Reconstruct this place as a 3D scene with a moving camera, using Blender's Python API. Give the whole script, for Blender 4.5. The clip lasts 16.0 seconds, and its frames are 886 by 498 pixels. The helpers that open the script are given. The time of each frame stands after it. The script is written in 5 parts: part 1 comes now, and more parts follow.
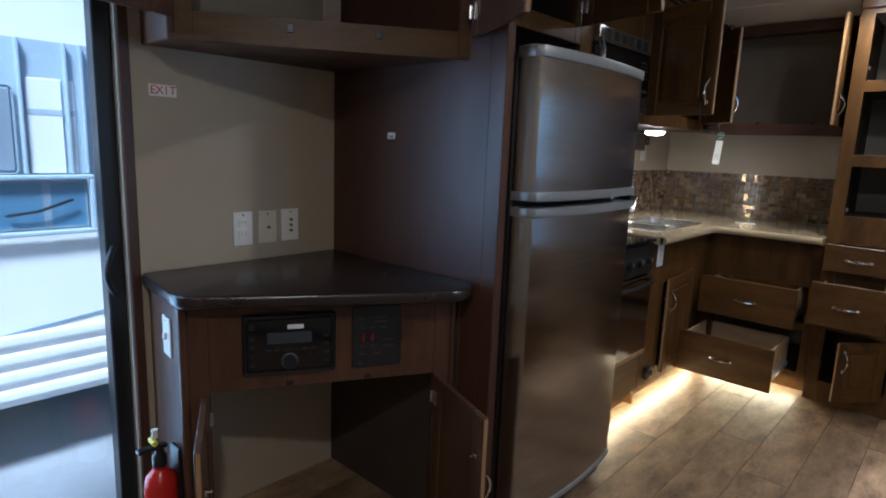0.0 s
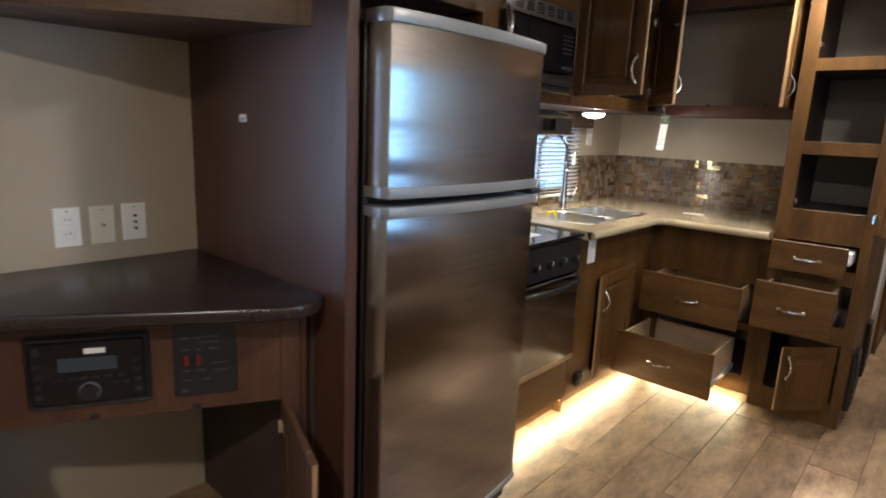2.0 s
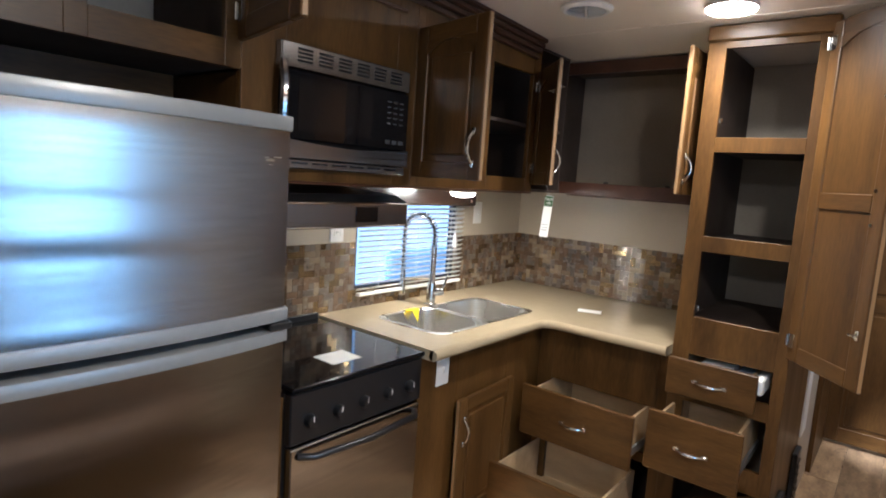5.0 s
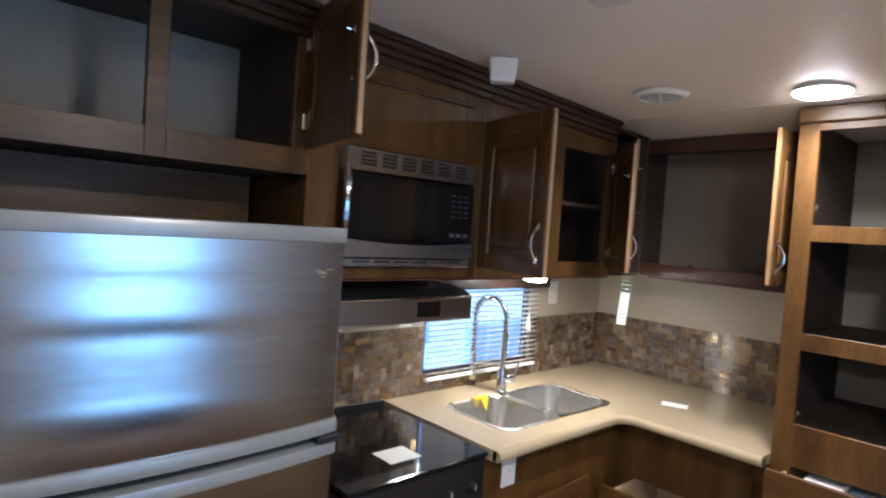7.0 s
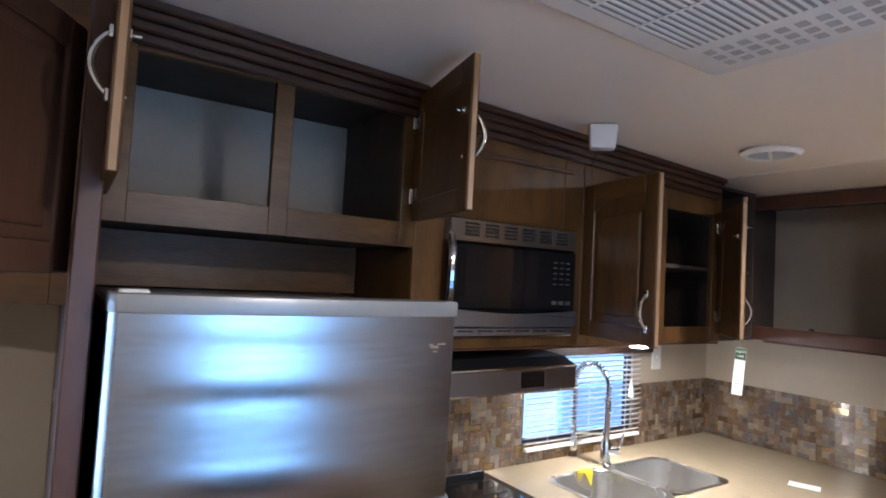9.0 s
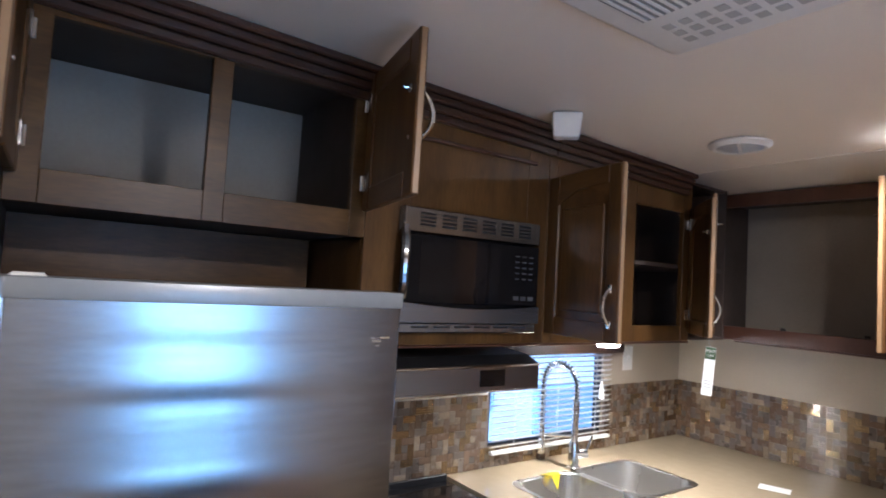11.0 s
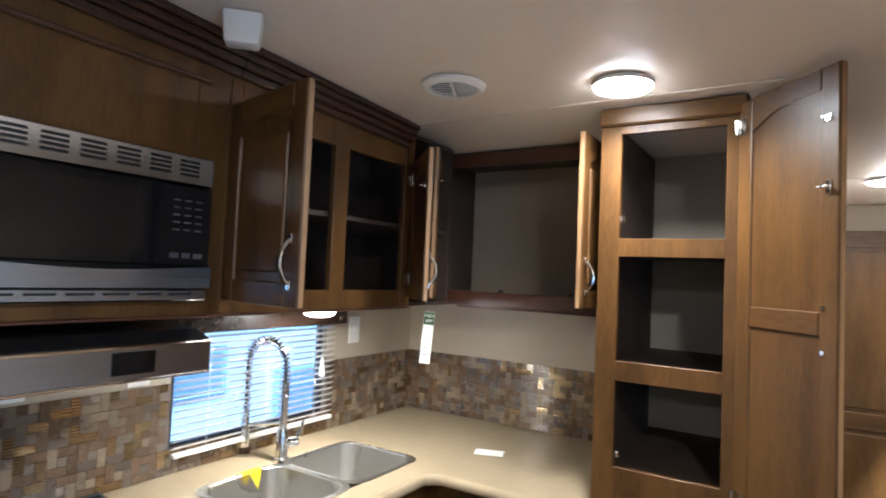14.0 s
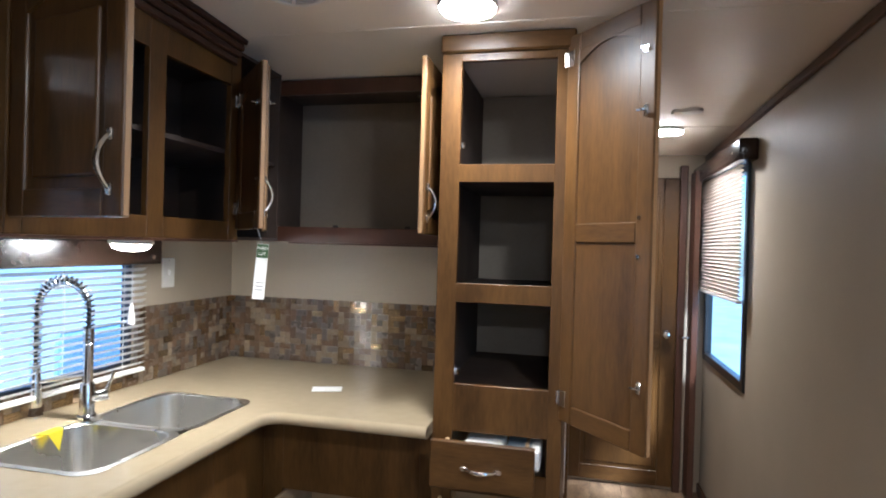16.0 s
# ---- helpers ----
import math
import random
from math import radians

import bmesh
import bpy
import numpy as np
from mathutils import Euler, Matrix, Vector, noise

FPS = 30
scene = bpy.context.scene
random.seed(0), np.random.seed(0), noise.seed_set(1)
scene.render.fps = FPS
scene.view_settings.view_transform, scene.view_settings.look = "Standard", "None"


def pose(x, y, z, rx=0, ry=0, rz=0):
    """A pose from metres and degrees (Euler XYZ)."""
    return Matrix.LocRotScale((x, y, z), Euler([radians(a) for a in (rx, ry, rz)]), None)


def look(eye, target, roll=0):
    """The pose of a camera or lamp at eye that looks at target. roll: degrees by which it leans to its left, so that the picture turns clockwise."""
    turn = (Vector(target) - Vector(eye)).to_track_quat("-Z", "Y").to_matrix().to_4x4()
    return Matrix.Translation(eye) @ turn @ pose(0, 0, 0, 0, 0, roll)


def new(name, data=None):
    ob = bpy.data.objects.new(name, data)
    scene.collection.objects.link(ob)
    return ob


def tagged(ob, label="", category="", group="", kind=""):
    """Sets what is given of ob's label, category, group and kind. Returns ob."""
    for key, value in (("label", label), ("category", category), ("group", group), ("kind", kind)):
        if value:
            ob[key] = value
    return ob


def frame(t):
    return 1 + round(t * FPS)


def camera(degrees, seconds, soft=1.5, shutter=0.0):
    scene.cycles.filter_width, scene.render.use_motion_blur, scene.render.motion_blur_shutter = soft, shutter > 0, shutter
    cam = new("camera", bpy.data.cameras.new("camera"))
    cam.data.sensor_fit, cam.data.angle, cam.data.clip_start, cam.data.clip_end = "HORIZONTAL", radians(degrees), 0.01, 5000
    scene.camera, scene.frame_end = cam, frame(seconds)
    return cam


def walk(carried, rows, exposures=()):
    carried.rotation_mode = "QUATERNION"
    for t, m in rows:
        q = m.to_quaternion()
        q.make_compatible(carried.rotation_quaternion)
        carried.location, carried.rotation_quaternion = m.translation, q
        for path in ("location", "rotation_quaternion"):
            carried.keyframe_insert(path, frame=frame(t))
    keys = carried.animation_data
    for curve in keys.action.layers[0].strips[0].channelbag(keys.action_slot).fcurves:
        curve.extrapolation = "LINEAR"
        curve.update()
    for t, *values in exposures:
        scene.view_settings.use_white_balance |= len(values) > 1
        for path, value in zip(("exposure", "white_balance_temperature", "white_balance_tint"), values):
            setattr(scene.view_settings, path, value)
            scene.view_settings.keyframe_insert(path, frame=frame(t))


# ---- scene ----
cam = camera(74.8, 16.0, soft=1.8, shutter=0.5)
PATH = [
    (0, (0.25, -0.374, 1.322), (-1.081, 1.077, 0.971), 2.2),
    (0.5, (0.265, -0.293, 1.307), (-1.061, 1.15, 0.906), 2.3),
    (1, (0.266, -0.155, 1.317), (-1.051, 1.292, 0.899), 2.4),
    (1.5, (0.298, -0.027, 1.336), (-1.012, 1.425, 0.917), 2.5),
    (2, (0.329, 0.103, 1.35), (-0.967, 1.57, 0.936), 2.5),
    (2.5, (0.398, 0.308, 1.382), (-0.89, 1.783, 0.972), 2.5),
    (3, (0.451, 0.501, 1.402), (-0.828, 1.988, 1.006), 2.6),
    (3.5, (0.4, 0.661, 1.416), (-0.851, 2.176, 1.04), 2.8),
    (4, (0.342, 0.767, 1.441), (-0.89, 2.31, 1.12), 3.3),
    (6.3, (0.36, 1.078, 1.599), (-0.971, 2.563, 1.443), 3.7),
    (6.5, (0.358, 1.072, 1.61), (-1.015, 2.519, 1.474), 3.9),
    (7, (0.369, 1.039, 1.633), (-1.112, 2.381, 1.56), 3.9),
    (7.5, (0.365, 0.997, 1.659), (-1.197, 2.247, 1.64), 4.1),
    (8, (0.35, 0.964, 1.672), (-1.274, 2.13, 1.712), 3.9),
    (10.3, (0.313, 1.059, 1.658), (-1.349, 2.164, 1.784), 3.1),
    (10.5, (0.31, 1.071, 1.656), (-1.344, 2.187, 1.78), 3.5),
    (11, (0.305, 1.103, 1.641), (-1.322, 2.26, 1.761), 3.4),
    (11.5, (0.283, 1.124, 1.633), (-1.272, 2.376, 1.742), 3.5),
    (12, (0.266, 1.141, 1.614), (-1.176, 2.523, 1.718), 3.3),
    (12.5, (0.241, 1.246, 1.603), (-1.1, 2.727, 1.694), 3.1),
    (13, (0.241, 1.394, 1.595), (-1.017, 2.947, 1.687), 2.9),
    (13.5, (0.249, 1.475, 1.595), (-0.936, 3.084, 1.688), 2.7),
    (14, (0.219, 1.513, 1.59), (-0.838, 3.209, 1.682), 2.5),
    (14.5, (0.157, 1.537, 1.576), (-0.709, 3.338, 1.661), 2.3),
    (15, (0.117, 1.539, 1.54), (-0.556, 3.422, 1.598), 1.9),
    (15.5, (0.103, 1.531, 1.503), (-0.438, 3.457, 1.525), 1.7),
    (16, (0.109, 1.517, 1.47), (-0.346, 3.465, 1.459), 1.6),
]
EXPOSURE = ((0.0, 0.5, 5150, 12), (0.5, 0.7, 5350, 12), (1.5, 1.15, 5650, 12), (2.0, 1.35, 5600, 12), (3.0, 1.65, 5350, 12), (4.0, 1.5, 5350, 12), (6.5, 1.5, 5250, 14), (8.0, 1.6, 5100, 15), (10.5, 1.68, 5080, 18), (12.0, 1.55, 5080, 13), (13.5, 1.7, 5200, 11), (15.0, 1.5, 5050, 11), (16.0, 1.5, 5020, 11))
walk(cam, [(t, look(eye, target, roll)) for t, eye, target, roll in PATH], EXPOSURE)

# ---- world and lamps ----
world = bpy.data.worlds.new("world")
scene.world = world
world.use_nodes = True
wn = world.node_tree
sky = wn.nodes.new("ShaderNodeTexSky")
sky.sky_type, sky.sun_disc = "NISHITA", False
sky.sun_elevation, sky.sun_rotation = radians(54), radians(138)
wn.links.new(sky.outputs["Color"], wn.nodes["Background"].inputs["Color"])
wn.nodes["Background"].inputs["Strength"].default_value = 0.15


def lamp(name, kind, m, energy, color, **kw):
    data = bpy.data.lights.new(name, kind)
    data.energy, data.color = energy, color
    if kind == "AREA":
        data.shape, data.size, data.size_y = kw.get("shape", "RECTANGLE"), kw["size"], kw.get("size_y", kw["size"])
        data.spread = kw.get("spread", math.pi)
    elif kind == "SUN":
        data.angle = kw["angle"]
    ob = new(name, data)
    ob.matrix_basis = m
    return ob


WARM = (1.0, 0.86, 0.67)


def cz(y):
    """The ceiling's height, which falls a little towards the hall."""
    return 2.14 + 0.033 * (3.2 - y)


lamp("sun", "SUN", look((2.7, -3, 5.5), (0, 0, 0)), 5.0, (1.0, 0.97, 0.92), angle=radians(10))
DAY = (0.54, 0.77, 1.0)
lamp("door_daylight", "AREA", pose(-1.72, -0.17, 1.05, 0, -90, 0), 10, DAY, size=1.7, size_y=0.6)
lamp("dinette_daylight", "AREA", pose(0.985, 1.60, 1.14, 0, 90, 0), 4.6, DAY, size=1.0, size_y=0.7)
for x, y, e in ((-0.21, 3.10, 5.0), (0.53, 4.65, 5), (0.35, -0.6, 10.5), (0.60, 1.62, 10)):
    lamp("ceiling_lamp", "AREA", pose(x, y, cz(y) - 0.036), e, WARM, size=0.13, shape="DISK", spread=radians(150) if y > 3 else math.pi)
lamp("under_cabinet_lamp", "AREA", pose(-1.2, 3.0, 1.424), 2.1, (1.0, 0.86, 0.64), size=0.09, shape="DISK")
lamp("toe_kick_strip_west", "AREA", pose(-0.955, 2.60, 0.075, 0, -35, 0), 4.0, (1.0, 0.80, 0.42), size=0.02, size_y=1.5)
lamp("toe_kick_strip_north", "AREA", pose(-0.62, 3.37, 0.075, -35, 0, 0), 1.5, (1.0, 0.78, 0.4), size=0.5, size_y=0.02)

# ---- materials ----


def mat(name, color, rough=0.5, metal=0.0, var=0.12, scale=6.0, fine=60.0, bump=0.05, stretch=(1, 1, 1), color2=None, rand=0.0, island=False,
        coat=0.0, aniso=0.0, spec=0.5, bump_scale=None, dist=0.002):
    m = bpy.data.materials.new(name)
    m.use_nodes = True
    nt = m.node_tree
    n, l = nt.nodes, nt.links
    b = n["Principled BSDF"]
    b.inputs["Roughness"].default_value, b.inputs["Metallic"].default_value = rough, metal
    b.inputs["Coat Weight"].default_value, b.inputs["Specular IOR Level"].default_value = coat, spec
    b.inputs["Coat Roughness"].default_value = 0.15
    if aniso:
        b.inputs["Anisotropic"].default_value = aniso
        tg = n.new("ShaderNodeTangent")
        tg.direction_type, tg.uv_map = "UV_MAP", "brushing"
        l.new(tg.outputs[0], b.inputs["Tangent"])
    tc = n.new("ShaderNodeTexCoord")
    mp = n.new("ShaderNodeMapping")
    mp.inputs["Scale"].default_value = stretch
    l.new(tc.outputs["Object"], mp.inputs["Vector"])
    big, small = n.new("ShaderNodeTexNoise"), n.new("ShaderNodeTexNoise")
    big.inputs["Scale"].default_value, small.inputs["Scale"].default_value = scale, fine
    big.inputs["Detail"].default_value, small.inputs["Detail"].default_value = 4, 3
    vec = mp.outputs["Vector"]
    if rand:
        info = n.new("ShaderNodeNewGeometry" if island else "ShaderNodeObjectInfo")
        out = info.outputs["Random Per Island" if island else "Random"]
        sh = n.new("ShaderNodeVectorMath")
        sh.operation = "MULTIPLY_ADD"
        l.new(out, sh.inputs[0])
        sh.inputs[1].default_value = (37, 91, 53)
        l.new(vec, sh.inputs[2])
        vec = sh.outputs[0]
    l.new(vec, big.inputs["Vector"])
    l.new(vec, small.inputs["Vector"])
    c2 = color2 or tuple(c * 0.55 for c in color)
    ramp = n.new("ShaderNodeMix")
    ramp.data_type = "RGBA"
    ramp.inputs[6].default_value, ramp.inputs[7].default_value = (*color, 1), (*c2, 1)
    add = n.new("ShaderNodeMath")
    add.operation = "MULTIPLY_ADD"
    l.new(small.outputs["Fac"], add.inputs[0])
    add.inputs[1].default_value = 0.45
    l.new(big.outputs["Fac"], add.inputs[2])
    rng = n.new("ShaderNodeMapRange")
    rng.inputs[1].default_value, rng.inputs[2].default_value = 0.45, 1.0
    rng.inputs[3].default_value, rng.inputs[4].default_value = 0.0, min(1.0, var * 5)
    l.new(add.outputs[0], rng.inputs[0])
    l.new(rng.outputs[0], ramp.inputs[0])
    col = ramp.outputs[2]
    if rand:
        hsv = n.new("ShaderNodeHueSaturation")
        mr = n.new("ShaderNodeMapRange")
        l.new(out, mr.inputs[0])
        mr.inputs[3].default_value, mr.inputs[4].default_value = 1 - rand, 1 + rand
        l.new(mr.outputs[0], hsv.inputs["Value"])
        l.new(col, hsv.inputs["Color"])
        col = hsv.outputs[0]
    l.new(col, b.inputs["Base Color"])
    rr = n.new("ShaderNodeMapRange")
    rr.inputs[3].default_value, rr.inputs[4].default_value = max(0.02, rough * 0.8), min(1, rough * 1.25)
    l.new(big.outputs["Fac"], rr.inputs[0])
    l.new(rr.outputs[0], b.inputs["Roughness"])
    if bump:
        bp = n.new("ShaderNodeBump")
        bp.inputs["Strength"].default_value, bp.inputs["Distance"].default_value = bump, dist
        l.new(small.outputs["Fac"], bp.inputs["Height"])
        l.new(bp.outputs[0], b.inputs["Normal"])
    return m


WOOD = mat("stained_maple", (0.118, 0.0575, 0.0150), 0.38, var=0.2, scale=3.5, fine=45, stretch=(3, 3, 0.5), color2=(0.043, 0.0195, 0.005), bump=0.08, coat=0.03, spec=0.28)
WOODH = mat("stained_maple_cross_grain", (0.118, 0.0575, 0.0150), 0.38, var=0.2, scale=3.5, fine=45, stretch=(0.6, 0.6, 4), color2=(0.043, 0.0195, 0.005), bump=0.08, coat=0.03, spec=0.28)
# The maple again, with the television corner's cooler light put into its colour.
COOLMAPLE = mat("stained_maple_cool_light", (0.098, 0.046, 0.024), 0.38, var=0.2, scale=3.5, fine=45, stretch=(3, 3, 0.5), color2=(0.046, 0.020, 0.011), bump=0.08, coat=0.03, spec=0.3)
DARKWOOD = mat("espresso_panel", (0.080, 0.034, 0.019), 0.36, var=0.16, scale=4, fine=60, stretch=(3, 3, 0.5), bump=0.06)
# DARKWOOD darkened further: the shade under the ceiling is put into the colour.
SHADEDCROWN = mat("shaded_crown_wood", (0.052, 0.023, 0.013), 0.36, var=0.16, scale=4, fine=60, stretch=(0.6, 0.6, 4), bump=0.06)
# Paler than the maple: light caught on edges is put into this colour.
LITEDGE = mat("lit_wood_edge", (0.34, 0.20, 0.09), 0.45, var=0.15, scale=8, fine=60, stretch=(3, 3, 0.4))
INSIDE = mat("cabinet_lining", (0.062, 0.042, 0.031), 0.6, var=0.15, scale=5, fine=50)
LINER = mat("grey_vinyl_back", (0.38, 0.34, 0.28), 0.6, var=0.08, scale=4, fine=80)
LINER2 = mat("brown_vinyl_back", (0.29, 0.235, 0.175), 0.6, var=0.08, scale=4, fine=80)
DRAWERBOX = mat("birch_drawer_box", (0.50, 0.36, 0.20), 0.5, var=0.12, scale=5, fine=60, stretch=(1, 4, 4))
WALLM = mat("beige_wall_vinyl", (0.42, 0.35, 0.255), 0.5, var=0.10, scale=2.2, fine=140, bump=0.12, color2=(0.33, 0.275, 0.20))
CEILM = mat("cream_ceiling_panel", (0.78, 0.70, 0.60), 0.42, var=0.06, scale=1.5, fine=160, bump=0.1, color2=(0.70, 0.62, 0.53))
WHITEP = mat("white_plastic", (0.78, 0.76, 0.72), 0.35, var=0.04, scale=8)
IVORY = mat("ivory_plastic", (0.66, 0.60, 0.45), 0.35, var=0.04, scale=8)
BLACKP = mat("black_plastic", (0.012, 0.012, 0.013), 0.32, var=0.1, scale=9)
BLACKG = mat("black_glass", (0.006, 0.006, 0.007), 0.06, var=0.05, scale=5, bump=0)
DARKGLASS = mat("smoked_glass", (0.012, 0.010, 0.010), 0.08, var=0.05, scale=5, bump=0)
STEEL = mat("brushed_steel", (0.43, 0.42, 0.42), 0.165, 1.0, var=0.08, scale=3, fine=90, stretch=(40, 0.5, 40), bump=0.02, aniso=1.0, dist=0.0003)
SINKM = mat("satin_steel", (0.72, 0.70, 0.66), 0.27, 1.0, var=0.04, scale=4, fine=60, bump=0.0)
CHROME = mat("chrome", (0.72, 0.71, 0.69), 0.14, 1.0, var=0.03, scale=10, bump=0)
TRIMGREY = mat("grey_fridge_trim", (0.24, 0.24, 0.237), 0.35, 0.3, var=0.05, scale=6)
COUNTER = mat("speckled_tan_laminate", (0.36, 0.29, 0.185), 0.12, var=0.10, scale=25, fine=420, bump=0.0, color2=(0.30, 0.235, 0.14))
TVTOP = mat("espresso_laminate", (0.024, 0.015, 0.012), 0.25, var=0.12, scale=6, fine=90, bump=0.02)
PLANK = mat("vinyl_plank", (0.33, 0.22, 0.122), 0.38, var=0.30, scale=6, fine=30, stretch=(2.6, 0.9, 1), color2=(0.085, 0.048, 0.026), rand=0.28, bump=0.1)
TILES = [mat("mosaic_tile_" + n, c, r, mt, var=0.12, scale=30, fine=120, rand=0.25, bump=0.03, aniso=0.95) for n, c, r, mt in (
    ("umber", (0.125, 0.078, 0.045), 0.26, 0.0), ("taupe", (0.24, 0.178, 0.115), 0.26, 0.0), ("bronze", (0.38, 0.27, 0.15), 0.18, 0.9), ("slate", (0.15, 0.122, 0.10), 0.28, 0.5), ("pewter", (0.30, 0.25, 0.20), 0.18, 0.6))]
TILEJ = [mat("mosaic_rest_" + n, c, r, mt, var=0.12, scale=30, fine=120, rand=0.25, island=True, bump=0.03, aniso=0.95) for n, c, r, mt in (
    ("umber", (0.125, 0.078, 0.045), 0.26, 0.0), ("taupe", (0.24, 0.178, 0.115), 0.26, 0.0), ("bronze", (0.38, 0.27, 0.15), 0.18, 0.9), ("slate", (0.17, 0.135, 0.105), 0.28, 0.5), ("pewter", (0.30, 0.25, 0.20), 0.18, 0.6))]
TILEGROUT = mat("brown_tile_grout", (0.19, 0.15, 0.115), 0.75, var=0.1, scale=20)
GROUT = mat("dark_grout", (0.10, 0.08, 0.065), 0.8, var=0.1, scale=20)
RED = mat("red_enamel", (0.55, 0.02, 0.012), 0.25, var=0.06, scale=9)
DARKRED = mat("dark_red_plastic", (0.16, 0.008, 0.006), 0.35, var=0.06, scale=9)
YELLOW = mat("yellow_tag", (0.80, 0.66, 0.02), 0.5, var=0.05, scale=9)
PAPER = mat("white_card", (0.80, 0.79, 0.74), 0.6, var=0.05, scale=9)
GREEN = mat("green_print", (0.035, 0.075, 0.02), 0.5, var=0.05, scale=9)
REDINK = mat("red_ink", (0.5, 0.012, 0.02), 0.5, var=0.02)
GREYINK = mat("grey_ink", (0.25, 0.25, 0.25), 0.5, var=0.02)
LEATHER = mat("brown_leatherette", (0.19, 0.12, 0.075), 0.4, var=0.15, scale=8, fine=90, bump=0.1)
KEYINK = mat("dim_grey_print", (0.055, 0.055, 0.058), 0.5, var=0.02)
SLOT = mat("shaded_plastic", (0.42, 0.41, 0.39), 0.5, var=0.05)
SCREEN = mat("lcd_panel", (0.035, 0.045, 0.055), 0.15, var=0.05)
BRASS = mat("brass", (0.6, 0.42, 0.15), 0.25, 1.0, var=0.05)
SHADEM = mat("pleated_shade_fabric", (0.72, 0.66, 0.60), 0.8, var=0.06, scale=20)
VALANCE = mat("dark_leatherette", (0.03, 0.017, 0.012), 0.22, var=0.2, scale=12, fine=90, bump=0.15)
SIDING = mat("white_trailer_siding", (0.86, 0.88, 0.90), 0.4, var=0.04, scale=2)
ASPHALT = mat("wet_concrete", (0.42, 0.45, 0.48), 0.4, var=0.2, scale=1.2, fine=40)
PALEBLUE = mat("pale_grey_trailer_panel", (0.46, 0.58, 0.68), 0.4, var=0.1, scale=2)
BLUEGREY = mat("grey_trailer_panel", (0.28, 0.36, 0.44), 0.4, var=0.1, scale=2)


def glow(name, color, strength):
    m = bpy.data.materials.new(name)
    m.use_nodes = True
    b = m.node_tree.nodes["Principled BSDF"]
    b.inputs["Base Color"].default_value = (*color, 1)
    b.inputs["Emission Color"].default_value, b.inputs["Emission Strength"].default_value = (*color, 1), strength
    return m


LED = glow("lit_diffuser", (1.0, 0.91, 0.76), 26.0)
PUCK = glow("lit_puck_lens", (1.0, 0.88, 0.68), 70.0)
LEDSTRIP = glow("lit_led_strip", (1.0, 0.82, 0.5), 5.0)


def glass_mat(name, tint):
    m = bpy.data.materials.new(name)
    m.use_nodes = True
    nt = m.node_tree
    nt.nodes.remove(nt.nodes["Principled BSDF"])
    tr, gl, mx = (nt.nodes.new(k) for k in ("ShaderNodeBsdfTransparent", "ShaderNodeBsdfGlossy", "ShaderNodeMixShader"))
    tr.inputs["Color"].default_value, gl.inputs["Roughness"].default_value = (*tint, 1), 0.03
    mx.inputs[0].default_value = 0.05
    nt.links.new(tr.outputs[0], mx.inputs[1])
    nt.links.new(gl.outputs[0], mx.inputs[2])
    nt.links.new(mx.outputs[0], nt.nodes["Material Output"].inputs[0])
    return m


GLASS = glass_mat("window_glass", (0.80, 0.93, 1.0))
DOORGLASS = glass_mat("entry_door_glass", (0.93, 0.98, 1.0))
TINTGLASS = glass_mat("tinted_window_glass", (0.64, 0.79, 0.93))

# ---- building helpers ----
WORLDLY = {}


def thing(name, label, category, at, group="", rz=None):
    """An empty at the thing's base. With rz its parts are built round the origin and turned with it; without, in world metres."""
    ob = new(name)
    ob.empty_display_size = 0.05
    ob.matrix_basis = pose(*at, 0, 0, rz or 0)
    WORLDLY[ob] = Matrix.Translation(at).inverted() if rz is None else Matrix()
    return tagged(ob, label, category, group)


def part(name, bm, material, parent=None, label="", m=None, smooth=False):
    me = bpy.data.meshes.new(name)
    bmesh.ops.recalc_face_normals(bm, faces=bm.faces)
    bm.to_mesh(me)
    bm.free()
    if smooth:
        for p in me.polygons:
            p.use_smooth = True
        me.set_sharp_from_angle(angle=radians(40))
    me.materials.append(material)
    if material is STEEL:
        uv = me.uv_layers.new(name="brushing")
        for lp in me.loops:
            co = me.vertices[lp.vertex_index].co
            uv.data[lp.index].uv = (co.y + co.x * 0.3, co.z)
    elif material in TILEJ:
        uv = me.uv_layers.new(name="brushing")
        for lp in me.loops:
            co = me.vertices[lp.vertex_index].co
            uv.data[lp.index].uv = (co.z, co.y)
    ob = new(name, me)
    if m is not None:
        ob.matrix_basis = m
    if parent:
        ob.parent = parent
        ob.matrix_parent_inverse = WORLDLY.get(parent, Matrix())
    return tagged(ob, label)


def put(bm, src):
    me = bpy.data.meshes.new("tmp")
    src.to_mesh(me)
    src.free()
    bm.from_mesh(me)
    bpy.data.meshes.remove(me)
    return bm


def bx(x0, x1, y0, y1, z0, z1, bevel=0.0, seg=1, bm=None, m=None):
    b = bmesh.new()
    bmesh.ops.create_cube(b, size=1.0, matrix=Matrix.LocRotScale(((x0 + x1) / 2, (y0 + y1) / 2, (z0 + z1) / 2), None, (abs(x1 - x0), abs(y1 - y0), abs(z1 - z0))))
    if bevel:
        bmesh.ops.bevel(b, geom=b.edges[:], offset=bevel, segments=seg, affect="EDGES", profile=0.5)
    if m is not None:
        b.transform(m)
    return put(bm, b) if bm is not None else b


